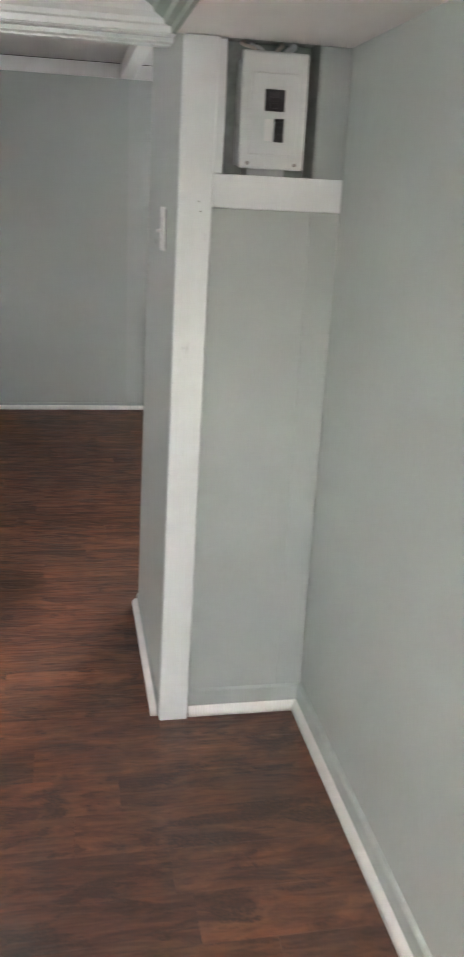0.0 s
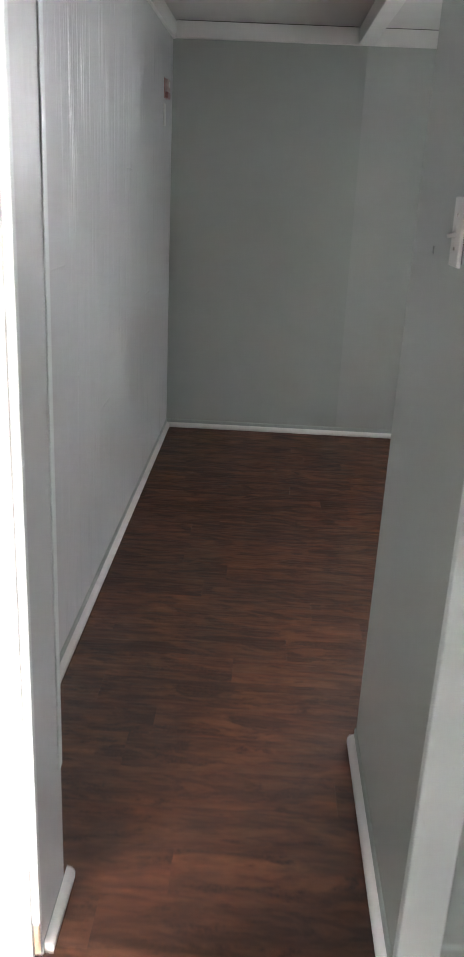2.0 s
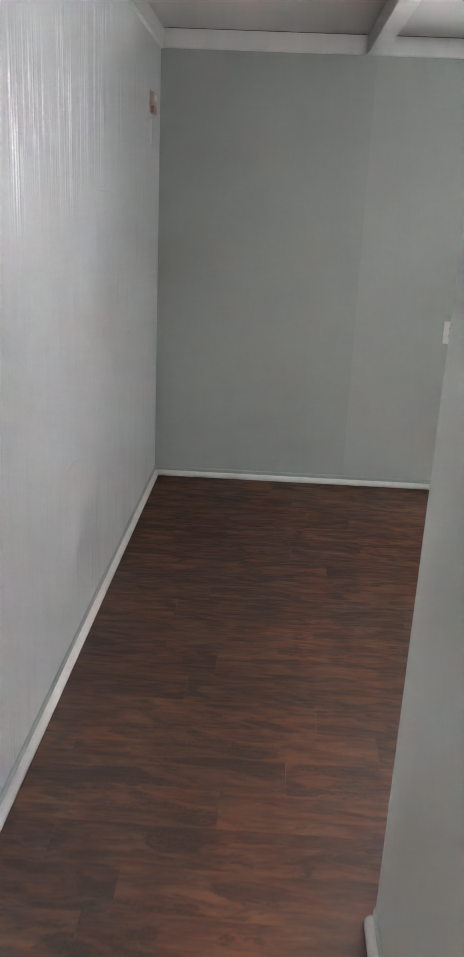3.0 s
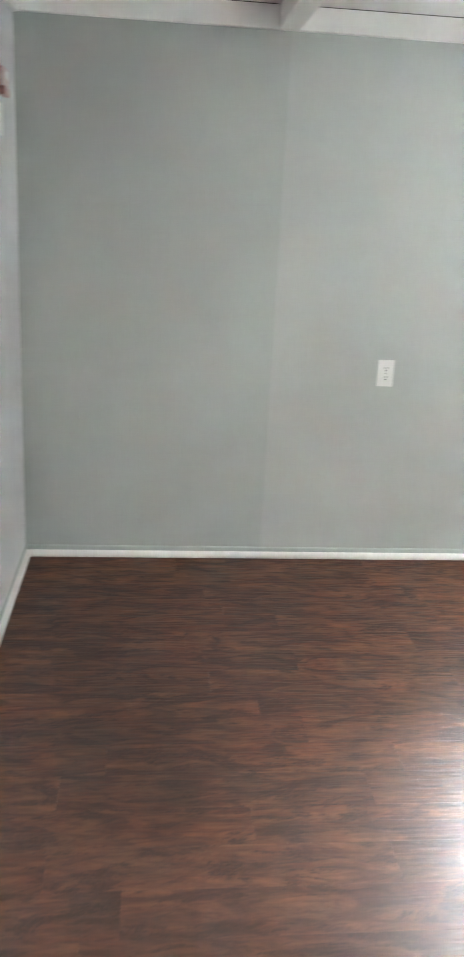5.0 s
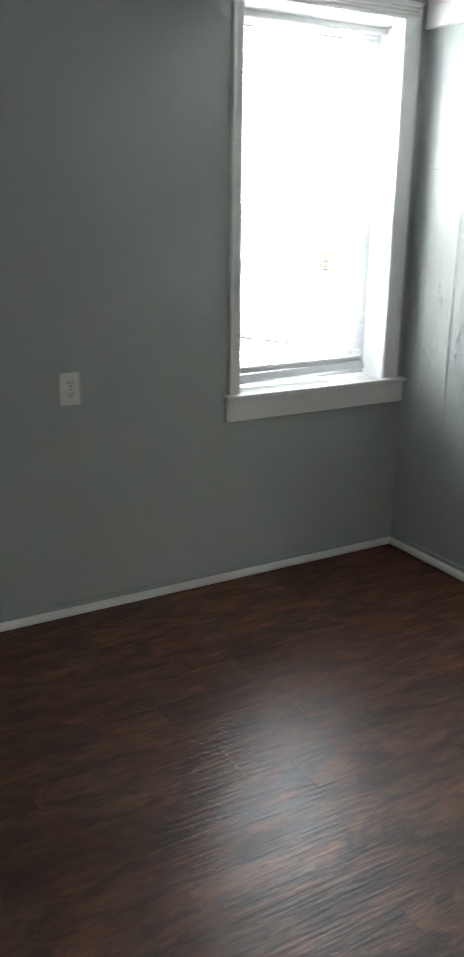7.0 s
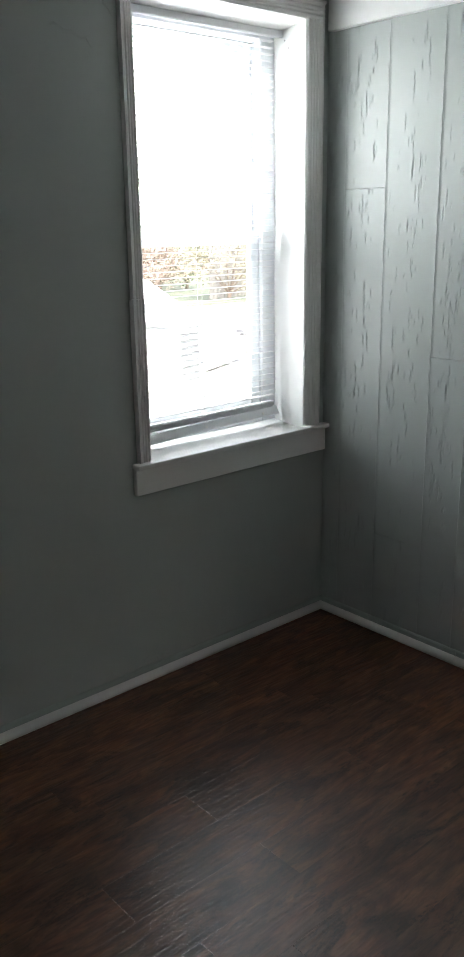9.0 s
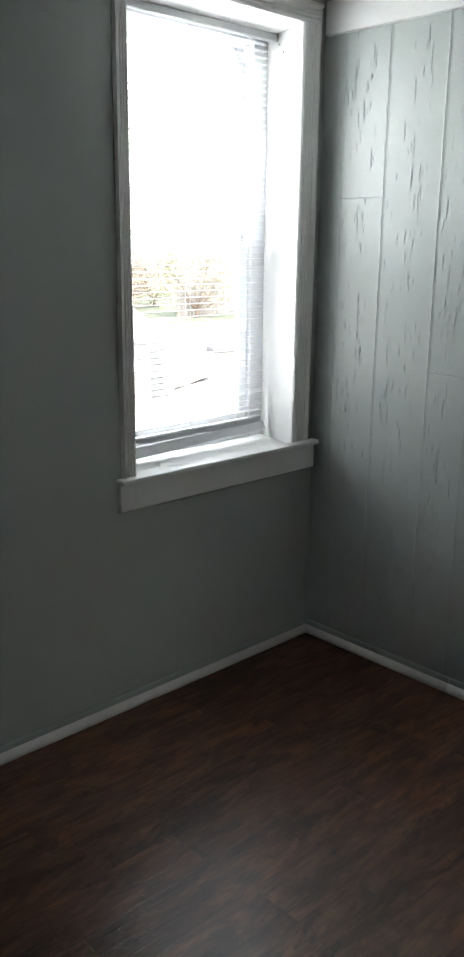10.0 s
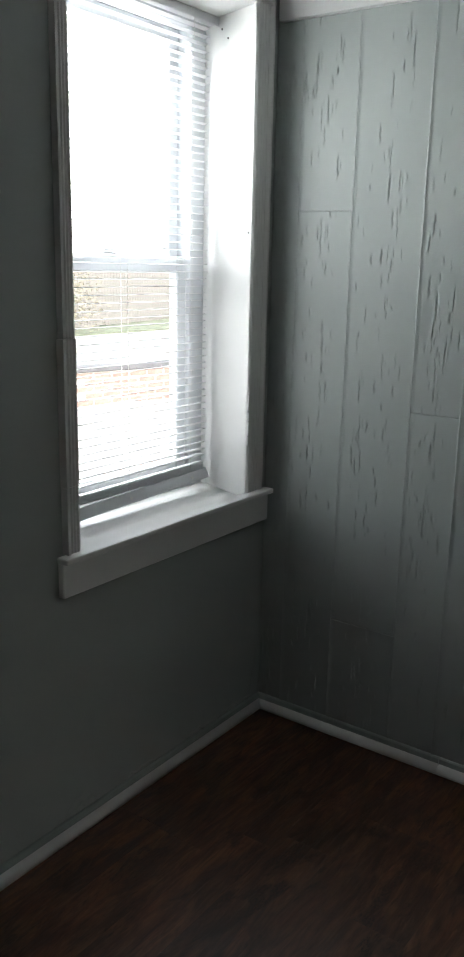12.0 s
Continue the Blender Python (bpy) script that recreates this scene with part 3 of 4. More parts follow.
def light_switch():
    t = thing("light_switch", "white toggle light switch standing proud of the wall stub", "light switch", at=(STUB + 0.0155, 2.140, 1.493))
    part("cover_plate", boxes((-0.010, -0.002, -0.0385, 0.0385, -0.0625, 0.0625), bevel=0.0028, segments=2), plate_white, t)
    part("box_edge", boxes((-0.002, 0.0005, -0.034, 0.034, -0.056, 0.056)), slot_dark, t, "dark gap behind the plate")
    bm = boxes((-0.0115, -0.010, -0.006, 0.006, -0.013, 0.013))
    part("toggle_frame", bm, plate_white, t)
    bm = boxes((-0.026, -0.010, -0.0045, 0.0045, -0.004, 0.004), bevel=0.0015)
    bmesh.ops.transform(bm, matrix=pose(0, 0, 0, 0, -18, 0), verts=bm.verts)
    part("toggle", bm, plate_white, t)
    for dz in (0.030, -0.030):
        bm = bmesh.new()
        cylinder(bm, (-0.010, 0, dz), (-0.0115, 0, dz), 0.003, n=10)
        part("screw", bm, screw_steel, t)
    return t


outlet()
light_switch()

alarm = thing("wall_alarm", "faded red and pink alarm box high on the wall", "alarm", at=(XL, 5.665, 2.038))
part("back_plate", boxes((0, 0.005, -0.062, 0.062, -0.052, 0.050), bevel=0.002), red_card, alarm, "faded red back plate")
part("body", boxes((0.005, 0.022, -0.058, 0.058, -0.018, 0.046), bevel=0.007, segments=3), pink_card, alarm, "pale pink housing")
part("lower_band", boxes((0.005, 0.0235, -0.058, 0.058, -0.052, -0.0185), bevel=0.007, segments=3), red_card, alarm, "faded red lower part")
part("label_bar", boxes((0.0222, 0.0232, -0.034, 0.034, 0.006, 0.034)), plate_white, alarm, "white label")
cover = thing("blank_plate", "white blank cover plate below the wall alarm", "wall plate", at=(XL, 5.605, 1.901))
part("cover_plate", boxes((0, 0.008, -0.040, 0.040, -0.056, 0.056), bevel=0.0028, segments=2), plate_white, cover)
for dz in (0.04, -0.04):
    bm = bmesh.new()
    cylinder(bm, (0.008, 0, dz), (0.0088, 0, dz), 0.003, n=10)
    part("screw", bm, plate_white, cover)

# ---- service panel ----
panel = thing("service_panel", "painted steel breaker panel with two black breaker openings in the wall", "breaker panel", at=(1.2025, 1.968, 1.650))


def pan(name, bm, mat, parent=panel, label="", smooth=False):
    bmesh.ops.translate(bm, vec=(-1.2025, -1.968, -1.650), verts=bm.verts)
    return part(name, bm, mat, parent, label, smooth)


PY = 1.838
pan("enclosure", boxes((1.128, 1.278, PY + 0.010, 1.967, 1.676, 1.940), (1.150, 1.256, 1.90, 1.967, 1.650, 1.677), bevel=0.002), enamel)
bm = boxes((1.115, 1.290, PY - 0.004, PY + 0.010, 1.666, 1.948), bevel=0.006, segments=2)
cover_ob = pan("cover", bm, enamel, label="bevelled painted cover")
pan("inner_panel", boxes((1.140, 1.268, PY - 0.0072, PY - 0.0035, 1.700, 1.898), bevel=0.0025), enamel, cover_ob)
for x0, x1, z0, z1, rows in ((1.178, 1.230, 1.807, 1.859, 2), (1.205, 1.231, 1.733, 1.790, 2)):
    well = pan("breaker_block", boxes((x0, x1, PY - 0.009, PY - 0.004, z0, z1), bevel=0.001), breaker_black, cover_ob, "black breakers")
    h = (z1 - z0) / rows
    rows_bm = bmesh.new()
    for k in range(rows):
        zc = z0 + h * (k + 0.5)
        w = 0.012
        box(rows_bm, (x0 + x1) / 2 - w, (x0 + x1) / 2 + w * 0.6, PY - 0.016, PY - 0.0088, zc - 0.006, zc + 0.006, 0.0015)
        box(rows_bm, x0 + 0.002, x1 - 0.002, PY - 0.0105, PY - 0.0088, zc - h * 0.42, zc + h * 0.42, 0.0008)
    pan("breaker_switch", rows_bm, breaker_black, well)
pan("label_strip", boxes((1.180, 1.202, PY - 0.0078, PY - 0.0070, 1.735, 1.788)), plate_white, cover_ob, "blank white paper label")
for sx, sz in ((1.139, 1.679), (1.266, 1.679)):
    bm = bmesh.new()
    cylinder(bm, (sx, PY - 0.003, sz), (sx, PY - 0.0075, sz), 0.0050, n=12)
    pan("cover_screw", bm, screw_steel, cover_ob)


def cable(points, radius, mat, name):
    cu = bpy.data.curves.new(name, "CURVE")
    cu.dimensions, cu.bevel_depth, cu.bevel_resolution = "3D", radius, 2
    sp = cu.splines.new("BEZIER")
    sp.bezier_points.add(len(points) - 1)
    for bp, p in zip(sp.bezier_points, points):
        bp.co = p
        bp.handle_left_type = bp.handle_right_type = "AUTO"
    tmp = bpy.data.objects.new(name, cu)
    scene.collection.objects.link(tmp)
    me = bpy.data.meshes.new_from_object(tmp.evaluated_get(bpy.context.evaluated_depsgraph_get()))
    bpy.data.objects.remove(tmp)
    me.materials.clear()
    me.materials.append(mat)
    return me


for k, (x0, x1, r, mat) in enumerate(((1.165, 1.125, 0.0045, cable_pale), (1.185, 1.150, 0.0045, enamel), (1.210, 1.225, 0.0055, cable_pale), (1.235, 1.252, 0.0065, enamel), (1.250, 1.262, 0.0045, enamel))):
    me = cable([(x0, 1.890, 1.938), (x0 + 0.3 * (x1 - x0), 1.880, 1.956), (x1, 1.885, 1.966), (x1 + 0.01, 1.93, 1.980)], r, mat, "cable")
    me.transform(Matrix.Translation((-1.2025, -1.968, -1.650)))
    ob = new("cable", me)
    ob.parent = panel

# a scuff on the wall stub and specks on the post
stub_wall = [o for o in scene.objects if o.name == "wall_stub"][0]
bm = boxes((0.9592, 0.9612, 2.391, 2.400, 1.436, 1.452), bevel=0.0006)
part("scuff", bm, dull_green, stub_wall, "small dark scuff")
for sx, sz in ((1.0153, 1.577), (1.020, 1.552)):
    bm = bmesh.new()
    cylinder(bm, (sx, HY - 0.0095, sz), (sx, HY - 0.0106, sz), 0.0022, n=8)
    part("speck", bm, dull_green, post, "small dark speck")

# nail heads on the board
nail_board = [o for o in scene.objects if o.name == "trim_panel_board"][0]
for nx, nz in ((1.065, 1.632), (1.062, 1.585), (1.118, 1.590), (1.392, 1.578), (1.388, 1.630)):
    bm = bmesh.new()
    cylinder(bm, (nx, 1.8465, nz), (nx, 1.8448, nz), 0.0042, 0.0036, n=10)
    part("nail_head", bm, pale_green, nail_board)

# cracks and ridges in the old plaster beside the window and above the base
ridge_rng = random.Random(17)


def ridge(points, wide, proud):
    """An irregular welt of paint along a broken line on the window wall."""
    bm = bmesh.new()
    rings = []
    for i, (px, pz) in enumerate(points):
        w = wide * ridge_rng.uniform(0.4, 1.3)
        h = proud * ridge_rng.uniform(0.4, 1.2) if 0 < i < len(points) - 1 else 0.0002
        rings.append([bm.verts.new((px, YF - 0.0002, pz - w)), bm.verts.new((px, YF - h, pz)), bm.verts.new((px, YF - 0.0002, pz + w))])
    for a, b in zip(rings, rings[1:]):
        for k in (0, 1):
            bm.faces.new((a[k], a[k + 1], b[k + 1], b[k]))
    bmesh.ops.recalc_face_normals(bm, faces=bm.faces)
    return bm


def broken(x0, z0, x1, z1, n, shake):
    return [(x0 + (x1 - x0) * i / n, z0 + (z1 - z0) * i / n + ridge_rng.gauss(0, shake)) for i in range(n + 1)]


north = [o for o in scene.objects if o.name == "wall_north"][0]
for x0, z0, x1, z1, n, shake, wide, proud in (
        (2.115, 2.205, 2.255, 2.165, 16, 0.004, 0.004, 0.003), (2.255, 2.335, 2.335, 2.245, 12, 0.003, 0.004, 0.003),
        (1.70, 1.640, 1.98, 1.625, 18, 0.002, 0.003, 0.0015), (2.28, 0.055, 2.46, 0.075, 18, 0.006, 0.007, 0.004),
        (2.33, 0.075, 2.42, 0.115, 10, 0.006, 0.006, 0.003), (2.55, 0.060, 2.75, 0.060, 16, 0.004, 0.005, 0.003),
        (2.85, 0.060, 3.25, 0.062, 26, 0.005, 0.005, 0.003), (3.235, 0.07, 3.275, 0.24, 12, 0.010, 0.006, 0.003)):
    part("paint_ridge", ridge(broken(x0, z0, x1, z1, n, shake), wide, proud), sage, north, smooth=True)

# ---- outdoors ----
lawn = plain("pale_concrete", (0.33, 0.32, 0.31), 0.8, 0, 0.15, 0.8, 0.3)
grass_mat = plain("grass", (0.115, 0.13, 0.092), 0.9, 0, 0.35, 3.0, 0.6)
asphalt = plain("asphalt", (0.20, 0.20, 0.20), 0.85, 0, 0.15, 6.0, 0.3)
brick_mat = plain("red_brick", (0.31, 0.225, 0.20), 0.85, 0, 0.25, 9.0, 0.5)
garden_brick = plain("garden_brick", (0.27, 0.145, 0.12), 0.85, 0, 0.25, 9.0, 0.5)
mortar = plain("mortar", (0.55, 0.53, 0.50), 0.9, 0, 0.1, 30, 0.4)
cap_dark = plain("dark_coping", (0.09, 0.09, 0.095), 0.7, 0, 0.15, 8)
fence_wood = plain("weathered_fence_wood", (0.17, 0.16, 0.15), 0.85, 0, 0.2, 7, 0.5)
leaf_mat = plain("leaves", (0.16, 0.18, 0.12), 0.7, 0, 0.4, 6, 0.4)
red_leaf = plain("russet_leaves", (0.31, 0.245, 0.21), 0.7, 0, 0.4, 6, 0.4)
olive_leaf = plain("yellow_green_leaves", (0.24, 0.222, 0.165), 0.7, 0, 0.4, 6, 0.4)
bark = plain("bark", (0.12, 0.09, 0.07), 0.9, 0, 0.3, 12, 0.8)
car_white = plain("white_car_paint", (0.75, 0.75, 0.76), 0.25, 0, 0.02, 5, 0.0)
car_grey = plain("grey_car_paint", (0.42, 0.43, 0.45), 0.25, 0.3, 0.04, 5, 0.0)
slate_grey = plain("slate_grey_enamel", (0.20, 0.205, 0.21), 0.6)
tyre_mat = plain("tyre_rubber", (0.16, 0.16, 0.16), 0.8)
tint = plain("tinted_glass", (0.34, 0.35, 0.36), 0.08)
siding = plain("pale_siding", (0.62, 0.60, 0.56), 0.7, 0, 0.08, 4, 0.3)
roof_mat = plain("brown_shingles", (0.20, 0.165, 0.145), 0.9, 0, 0.3, 8, 0.5)

GZ = -0.60
structure("ground", boxes((-400, 400, -400, 400, GZ - 0.4, GZ)), lawn, "pale concrete yard reaching away from the house", "ground")
structure("road", boxes((-60, 90, 16.2, 23.4, GZ + 0.002, GZ + 0.012)), asphalt, "light grey asphalt street", "road")
structure("grass_verge", boxes((-60, 90, 23.6, 200, GZ + 0.002, GZ + 0.05)), grass_mat, "short green lawn beyond the street", "grass")

low_wall = thing("garden_wall", "low red brick garden wall with a dark coping", "wall", at=(10.1, 14.04, GZ))
low_wall.rotation_euler = (0, 0, radians(-15))
part("core", boxes((0, 6.9, 0.012, 0.19, 0, 0.535)), mortar, low_wall)
part("coping", boxes((-0.05, 6.95, -0.03, 0.23, 0.535, 0.62), bevel=0.01), cap_dark, low_wall, "dark stone coping")
brick_me = mesh_of("brick", boxes((0, 0.30, 0, 0.1, 0, 0.082), bevel=0.005), garden_brick)
for row in range(5):
    for k in range(22):
        x = 0.01 + k * 0.33 + (row % 2) * 0.165
        if x > 6.6:
            continue
        ob = new("brick", brick_me)
        ob.parent = low_wall
        ob.location = (x, 0, 0.012 + row * 0.105)

fence = thing("board_fence", "weathered tall wooden board fence beyond the street", "fence", at=(24.8, 26.25, GZ))
fence.rotation_euler = (0, 0, radians(15))
fence_me = mesh_of("slat", boxes((0, 0.19, 0, 0.03, 0.06, 1.9), bevel=0.006), fence_wood)
for k in range(70):
    ob = new("slat", fence_me)
    ob.parent = fence
    ob.location = (-7 + k * 0.205, 0, random.Random(k).uniform(-0.03, 0.03))
for zr in (0.4, 1.5):
    part("rail", boxes((-7, 7.3, 0.03, 0.08, zr, zr + 0.09)), fence_wood, fence)


def tree(name, x, y, height, spread, seed, leaves_material, label):
    r = random.Random(seed)
    t = thing(name, label, "tree" if height > 2.5 else "bush", at=(x, y, GZ))
    bm = bmesh.new()
    tips = []
    low = height < 2.5
    trunk_h = height * (0.2 if low else 0.45)
    cylinder(bm, (0, 0, 0), (0.05, 0.02, trunk_h), 0.035 * height, 0.02 * height, 10)
    for k in range(9):
        a = k * 2.4 + r.uniform(-0.4, 0.4)
        z0 = trunk_h * r.uniform(0.5, 1.0)
        tip = (math.cos(a) * spread * r.uniform(0.4, 0.9), math.sin(a) * spread * r.uniform(0.4, 0.9), height * r.uniform(0.2 if low else 0.55, 0.95))
        cylinder(bm, (0.03, 0.01, z0), tip, 0.012 * height, 0.004 * height, 6)
        tips.append(Vector(tip))
    part("trunk", bm, bark, t)
    verts, faces = [], []
    for tip in tips:
        for _ in range(420):
            c = tip + Vector((r.gauss(0, 1), r.gauss(0, 1), r.gauss(0, 0.8))) * spread * 0.28
            u = Vector((r.gauss(0, 1), r.gauss(0, 1), r.gauss(0, 1))).normalized()
            w = u.cross(Vector((r.gauss(0, 1), r.gauss(0, 1), r.gauss(0, 1)))).normalized()
            s = r.uniform(0.03, 0.06)
            n = len(verts)
            verts += [c - u * s, c + w * s * 0.5, c + u * s, c - w * s * 0.5]
            faces.append((n, n + 1, n + 2, n + 3))
    me = bpy.data.meshes.new("crown")
    me.from_pydata(verts, [], faces)
    me.materials.append(leaves_material)
    ob = new("crown", me)
    ob.parent = t
    tagged(ob, kind="stuff")
    return t


tree("tree", 20.5, 30.5, 5.2, 1.9, 3, leaf_mat, "leafy green street tree beside the fence")
tree("bush", 18.7, 24.3, 2.1, 1.5, 5, olive_leaf, "wide yellow-green bush in front of a board fence")
tree("bush", 18.0, 28.3, 2.2, 1.1, 21, red_leaf, "russet bush on the lawn beyond the street")
tree("bush", 16.4, 27.6, 2.3, 1.1, 15, red_leaf, "russet bush on the lawn beyond the street")
tree("bush", 19.2, 28.6, 2.2, 1.1, 16, red_leaf, "russet bush on the lawn beyond the street")
tree("bush", 20.9, 29.2, 2.0, 0.9, 18, leaf_mat, "green bush on the lawn beyond the street")
tree("tree", 17.5, 33.0, 4.4, 1.7, 8, leaf_mat, "leafy green tree beyond the street")
tree("tree", 23.0, 34.5, 5.0, 2.0, 9, red_leaf, "russet leafed tree in front of a house")


def car(x, y, turn, paint_mat, label):
    c = thing("parked_car", label, "car", at=(x, y, GZ))
    c.rotation_euler = (0, 0, radians(turn))
    prof = [(-2.2, 0.03), (2.2, 0.03), (2.25, 0.62), (2.1, 0.80), (1.1, 0.92), (0.45, 1.40), (-1.1, 1.42), (-1.75, 0.98), (-2.15, 0.92), (-2.25, 0.6)]
    bm = bmesh.new()
    ends = [[bm.verts.new((px, s * (0.86 if pz < 1.1 else 0.68), pz)) for px, pz in prof] for s in (-1, 1)]
    for i in range(len(prof)):
        j = (i + 1) % len(prof)
        bm.faces.new((ends[0][i], ends[0][j], ends[1][j], ends[1][i]))
    bm.faces.new(ends[0][::-1])
    bm.faces.new(ends[1])
    bmesh.ops.recalc_face_normals(bm, faces=bm.faces)
    bmesh.ops.bevel(bm, geom=list(bm.edges), offset=0.05, segments=2, affect="EDGES")
    part("body", bm, paint_mat, c)
    for s in (-1, 1):
        bm = bmesh.new()
        q = [bm.verts.new((px, s * py, pz)) for px, py, pz in ((0.95, 0.80, 0.96), (0.42, 0.71, 1.33), (-1.05, 0.71, 1.34), (-1.5, 0.80, 1.0))]
        q2 = [bm.verts.new(v.co + Vector((0, s * 0.03, 0))) for v in q]
        bm.faces.new(q)
        bm.faces.new(q2[::-1])
        for i in range(4):
            bm.faces.new((q[i], q[(i + 1) % 4], q2[(i + 1) % 4], q2[i]))
        bmesh.ops.recalc_face_normals(bm, faces=bm.faces)
        part("side_window", bm, tint, c, "dark tinted glass")
    for wx in (-1.35, 1.4):
        for s in (-1, 1):
            bm = bmesh.new()
            cylinder(bm, (wx, s * 0.72, 0.32), (wx, s * 0.92, 0.32), 0.32, n=20)
            wheel = part("wheel", bm, tyre_mat, c)
            bm = bmesh.new()
            cylinder(bm, (wx, s * 0.92, 0.32), (wx, s * 0.935, 0.32), 0.20, n=16)
            part("rim", bm, car_grey, wheel)
    return c


car(8.9, 16.3, -65, car_white, "white parked sedan in the pale yard beside the garden wall")


def air_conditioner(x, y, turn):
    t = thing("air_conditioner", "grey louvred outdoor air conditioner standing in the yard", "air conditioner", at=(x, y, GZ))
    t.rotation_euler = (0, 0, radians(turn))
    part("body", boxes((-0.30, 0.30, -0.28, 0.28, 0.04, 0.86)), slate_grey, t)
    part("base", boxes((-0.36, 0.36, -0.34, 0.34, 0.0, 0.05), bevel=0.01), lawn, t, "concrete pad")
    part("lid", boxes((-0.34, 0.34, -0.32, 0.32, 0.86, 0.93), bevel=0.02), car_grey, t)
    for sx in (-0.33, 0.33):
        for sy in (-0.31, 0.31):
            part("corner_post", boxes((sx - 0.02, sx + 0.02, sy - 0.02, sy + 0.02, 0.05, 0.86)), car_grey, t)
    for k in range(8):
        z = 0.10 + k * 0.095
        part("slat", boxes((-0.325, 0.325, -0.325, -0.285, z, z + 0.05), bevel=0.006), car_grey, t)
    return t


air_conditioner(8.40, 13.75, 20)


def house(x, y, turn, w, d, h, wall_mat, label):
    t = thing("house", label, "house", at=(x, y, GZ))
    t.rotation_euler = (0, 0, radians(turn))
    part("wall", boxes((-w / 2, w / 2, -d / 2, d / 2, 0, h)), wall_mat, t)
    bm = bmesh.new()
    v = [bm.verts.new(c) for c in ((-w / 2 - 0.4, -d / 2 - 0.5, h - 0.1), (w / 2 + 0.4, -d / 2 - 0.5, h - 0.1), (w / 2 + 0.4, d / 2 + 0.5, h - 0.1), (-w / 2 - 0.4, d / 2 + 0.5, h - 0.1),
                                   (-w / 2 - 0.4, 0, h + 2.2), (w / 2 + 0.4, 0, h + 2.2))]
    for f in ((0, 1, 5, 4), (2, 3, 4, 5), (0, 4, 3), (1, 2, 5), (0, 3, 2, 1)):
        bm.faces.new([v[i] for i in f])
    bmesh.ops.recalc_face_normals(bm, faces=bm.faces)
    part("roof", bm, roof_mat, t)
    n = int(w // 3)
    for k in range(n):
        cx = -w / 2 + (k + 0.5) * w / n
        win = part("window", boxes((cx - 0.55, cx + 0.55, -d / 2 - 0.05, -d / 2 + 0.02, 1.0, 2.3), bevel=0.02), car_white, t)
        part("pane", boxes((cx - 0.46, cx + 0.46, -d / 2 - 0.06, -d / 2 - 0.045, 1.08, 2.22)), tint, win)
    return t


house(26, 42, -25, 16, 8, 3.0, brick_mat, "single-storey red brick house with a brown roof")
house(46, 34, -50, 14, 8, 3.0, siding, "single-storey house with pale siding and a brown roof")

# ---- panelling ----


def gouges(rng, width, z0, z1, density):
    """Marks pressed into a board: centre across, centre up, half length, half width, depth, slant."""
    out = []
    n = int((z1 - z0) * density)
    for _ in range(max(1, n // 3)):
        cu, cv = rng.uniform(0.2, 0.8) * width, rng.uniform(z0, z1)
        for _ in range(rng.randint(1, 5)):
            out.append((min(max(cu + rng.gauss(0, 0.014), 0.015), width - 0.015), cv + rng.gauss(0, 0.09), rng.uniform(0.012, 0.045) * rng.choice((0.6, 1, 1.2)), rng.choice((0.0010, 0.0014, 0.0020, 0.0032)) * rng.uniform(0.85, 1.15), rng.uniform(0.0012, 0.0026), rng.gauss(0.0, 0.035)))
    return out


def paint_runs(rng, width, z0, z1, density):
    """Runs and brush ridges standing proud of a board, in the same terms as the gouges."""
    return [(rng.uniform(0.08, 0.92) * width, rng.uniform(z0, z1), rng.uniform(0.06, 0.42), rng.uniform(0.0035, 0.0060), -rng.uniform(0.0006, 0.0022), rng.gauss(0.0, 0.008))
            for _ in range(int((z1 - z0) * density))]


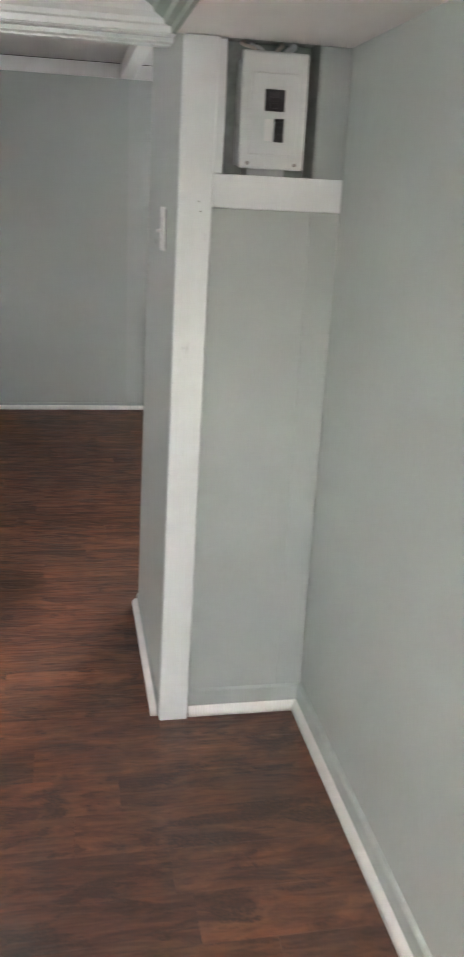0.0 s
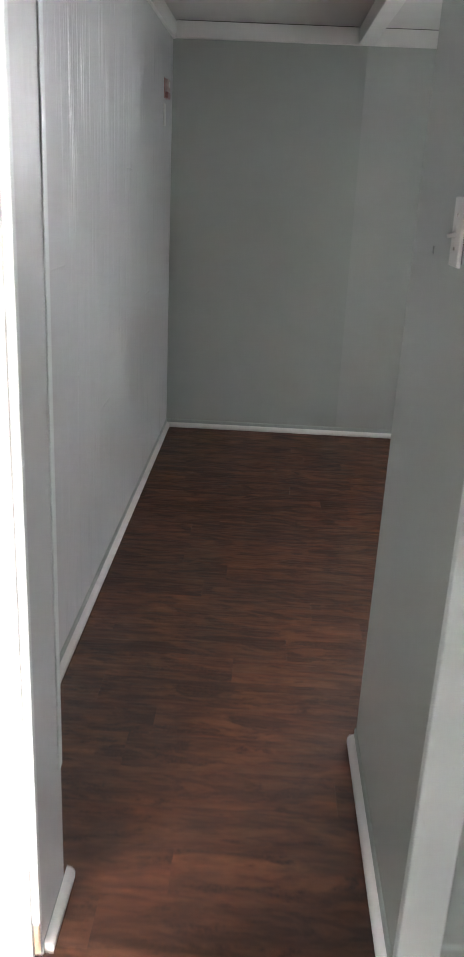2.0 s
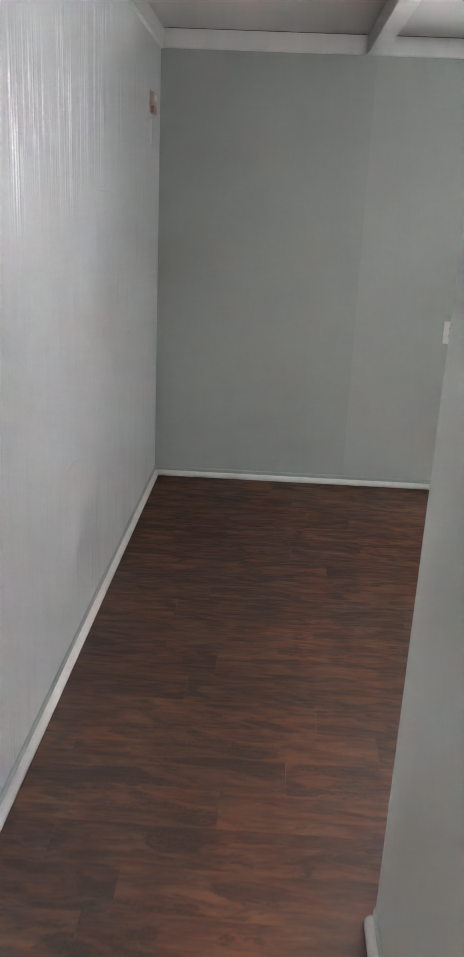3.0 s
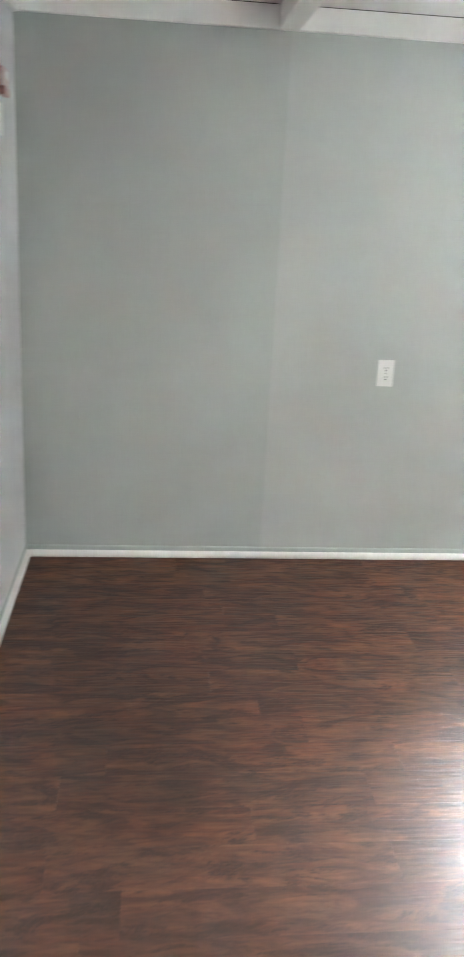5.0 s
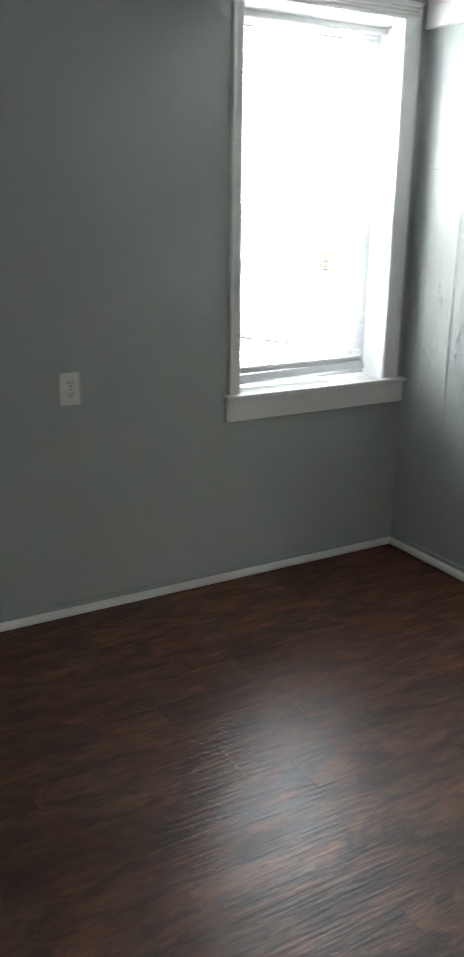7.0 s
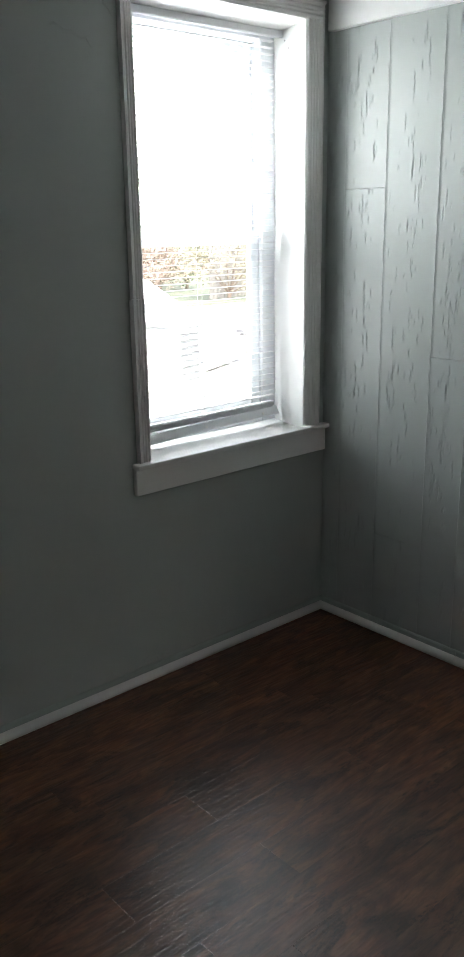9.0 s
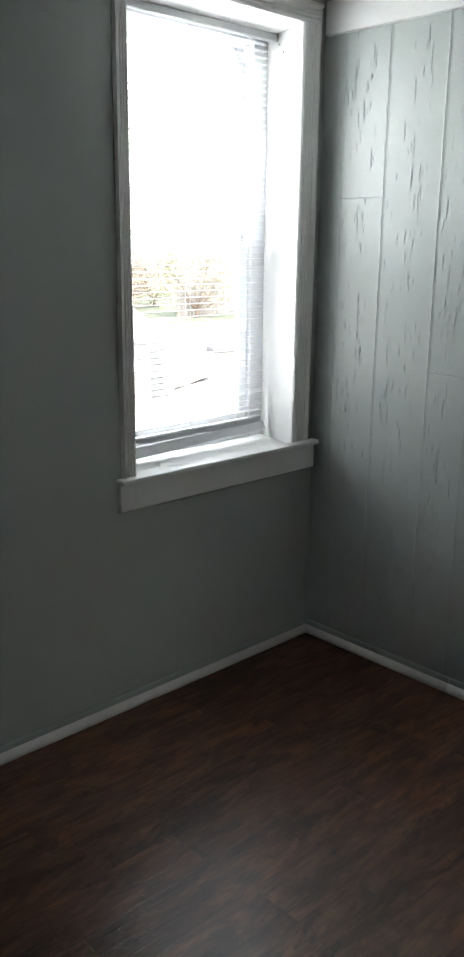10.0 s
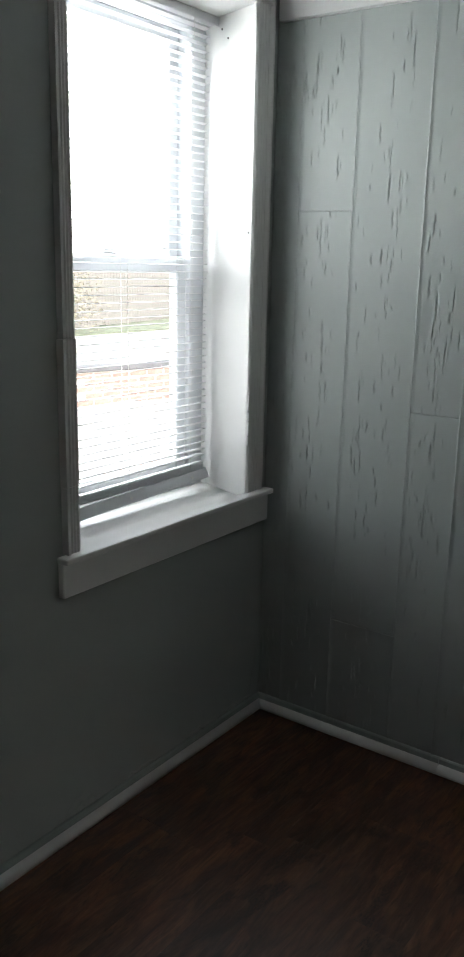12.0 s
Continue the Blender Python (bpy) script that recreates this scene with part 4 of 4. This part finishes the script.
def panel_board(y0, y1, z0, z1, marks, du, dv, groove):
    """A board of the panelling as a fine sheet: grooved edges and pressed marks. Across runs with +y, the face looks along +x (turned later)."""
    width = y1 - y0
    nu, nv = max(6, int(round(width / du))), max(2, int(round((z1 - z0) / dv)))
    us = np.linspace(0, width, nu + 1)
    us = np.unique(np.concatenate([us, [0.0015, 0.003, 0.0045, width - 0.0045, width - 0.003, width - 0.0015]]))
    vs = np.linspace(z0, z1, nv + 1)
    vs = np.unique(np.concatenate([vs, [z0 + 0.0015, z0 + 0.003, z1 - 0.003, z1 - 0.0015]]))
    U, V = np.meshgrid(us, vs, indexing="ij")
    lip = np.clip(1 - (width - U - 0.0045) / 0.014, 0, 1) ** 2 * np.clip((width - U) / 0.0045, 0, 1)
    ends = np.minimum(np.minimum(V - z0, z1 - V) / 0.0025, 1.0)
    D = groove * lip - 0.0010 * (1 - ends)
    for cu, cv, hl, hw, depth, slant in marks:
        dvv = (V - cv) / hl
        duu = (U - cu - slant * (V - cv) - 0.0012 * np.sin((V - cv) * 260 + cu * 900)) / hw
        lens = np.clip(1 - dvv ** 2, 0, 1)
        D -= depth * lens * np.exp(-(duu / np.maximum(0.35, lens)) ** 2)
        D += depth * 0.5 * lens * np.exp(-((duu - 2.2)) ** 2)
    verts = np.stack([D.ravel(), (y0 + U).ravel(), V.ravel()], axis=1)
    a, b = U.shape
    idx = np.arange(a * b).reshape(a, b)
    quads = np.stack([idx[:-1, :-1], idx[1:, :-1], idx[1:, 1:], idx[:-1, 1:]], axis=-1).reshape(-1, 4)
    ring = np.concatenate([idx[:, 0], idx[-1, 1:], idx[-2::-1, -1], idx[0, -2:0:-1]])
    back = verts[ring].copy()
    back[:, 0] = -0.0115
    n0 = len(verts)
    k = len(ring)
    verts = np.concatenate([verts, verts[ring], back])
    skirt = [(n0 + i, n0 + k + i, n0 + k + (i + 1) % k, n0 + (i + 1) % k) for i in range(k)]
    return verts, quads.tolist() + skirt


def panelling(wall_name, x, facing, splits, seed, mat, du, dv, density, joints, top, y_limit, coarse=None, groove=0.0015):
    """Boards from splits[i] to splits[i + 1] along y, cut at the heights in joints."""
    wall = [o for o in scene.objects if o.name == wall_name][0]
    for i in range(len(splits) - 1):
        y1, y0 = max(splits[i], splits[i + 1]), min(splits[i], splits[i + 1])
        cuts = [0.0] + list(joints.get(i, ())) + [top]
        for c in range(len(cuts) - 1):
            rng = random.Random(seed + 31 * i + c)
            fine = y0 > y_limit
            marks = paint_runs(rng, y1 - y0, cuts[c], cuts[c + 1], density) if coarse is None else gouges(rng, y1 - y0, cuts[c], cuts[c + 1], density if fine else density * 0.6)
            verts, faces = panel_board(y0, y1, cuts[c], cuts[c + 1], marks if fine or coarse is None else [], du if fine else 0.012, dv if fine else 0.03, groove)
            verts = verts.copy()
            verts[:, 0] = x + facing * verts[:, 0]
            if facing < 0:
                faces = [f[::-1] for f in faces]
            me = bpy.data.meshes.new("panel_board")
            me.from_pydata(verts.tolist(), [], faces)
            me.materials.append(mat)
            for p in me.polygons:
                p.use_smooth = True
            ob = new("panel_board", me)
            ob.parent = wall


east_splits = [6.012, 5.920, 5.726, 5.492, 5.331, 5.135, 4.90, 4.74, 4.545, 4.31, 4.15, 3.955, 3.72, 3.56, 3.365, 3.13, 2.97, 2.775, 2.667]
panelling("wall_east", XR, -1, east_splits, 7, sage_panel, 0.0014, 0.005, 66, {1: (1.757,), 2: (0.420,), 3: (1.160,), 5: (0.9,), 7: (1.6,), 9: (0.5,), 12: (1.2,)}, 2.425, 5.0, True, 0.0028)
west_splits = [2.042, 2.14, 2.335, 2.57, 2.73, 2.925, 3.16, 3.32, 3.515, 3.75, 3.91, 4.105, 4.34, 4.50, 4.695, 4.93, 5.09, 5.285, 5.52, 5.68, 5.875, 6.01]
panelling("wall_west", XL, 1, west_splits, 55, sage_streaky, 0.003, 0.014, 13, {3: (1.95,), 5: (1.3,), 9: (0.7,), 12: (1.6,), 15: (1.0,)}, 2.425, 2.0, None, 0.0014)

# ---- floor planks ----
floor = structure("floor", boxes((0.168, HR - 0.001, -1.6, 1.9, -0.05, -0.004), (XL - 0.01, XR + 0.01, 1.9, YF + 0.004, -0.05, -0.004)), under_floor, "dark underlay below brown wood-look plank flooring", "floor")
side_floor = structure("floor_side_room", boxes((-2.3, 0.167, -1.04, HY + 0.02, -0.05, -0.004)), under_floor, "dark underlay of the side room's grey planks", "floor")
plank_cache = {}


def plank(parent, mat, x0, x1, y0, y1):
    key = (round(x1 - x0, 3), round(y1 - y0, 3), mat.name)
    if key not in plank_cache:
        L, W = key[0] - 0.0001, key[1] - 0.0001
        c = 0.0003
        v = [(0, 0, -0.004), (L, 0, -0.004), (L, W, -0.004), (0, W, -0.004), (0, 0, -0.0002), (L, 0, -0.0002), (L, W, -0.0002), (0, W, -0.0002),
             (c, c, 0), (L - c, c, 0), (L - c, W - c, 0), (c, W - c, 0)]
        f = [(0, 1, 5, 4), (1, 2, 6, 5), (2, 3, 7, 6), (3, 0, 4, 7), (4, 5, 9, 8), (5, 6, 10, 9), (6, 7, 11, 10), (7, 4, 8, 11), (8, 9, 10, 11)]
        me = bpy.data.meshes.new("plank")
        me.from_pydata(v, [], f)
        me.materials.append(mat)
        plank_cache[key] = me
    ob = new("plank", plank_cache[key])
    ob.parent = parent
    ob.location = (x0 + 0.00005, y0 + 0.00005, 0)


PLANK_W, PLANK_L = 0.152, 0.914
fixed = {4.003: 0.86, 2.939: 0.563, 2.483: 0.27, 3.851: 0.31}
rng = random.Random(21)
y = 4.155 - PLANK_W * 38
while y < YF:
    key = min(fixed, key=lambda q: abs(q - y))
    start = fixed[key] if abs(key - y) < 0.01 else rng.uniform(0, PLANK_L)
    y0, y1 = y, min(y + PLANK_W, YF)
    lo, hi = (XL, XR) if y0 > 1.87 else (0.168, HR)
    if y1 > -1.6:
        x = start - PLANK_L * 4
        while x < hi:
            a, b = max(x, lo), min(x + PLANK_L, hi)
            if b - a > 0.01:
                plank(floor, floor_wood, a, b, max(y0, -1.6), y1)
            x += PLANK_L
    y += PLANK_W
y = 0.2
while y < HY:
    x = -1.3 - rng.uniform(0, 0.5)
    while x < 0.166:
        a, b = max(x, -1.4), min(x + 1.2, 0.166)
        if b > a:
            plank(side_floor, side_wood, a, b, y, min(y + 0.18, HY - 0.013))
        x += 1.2
    y += 0.18
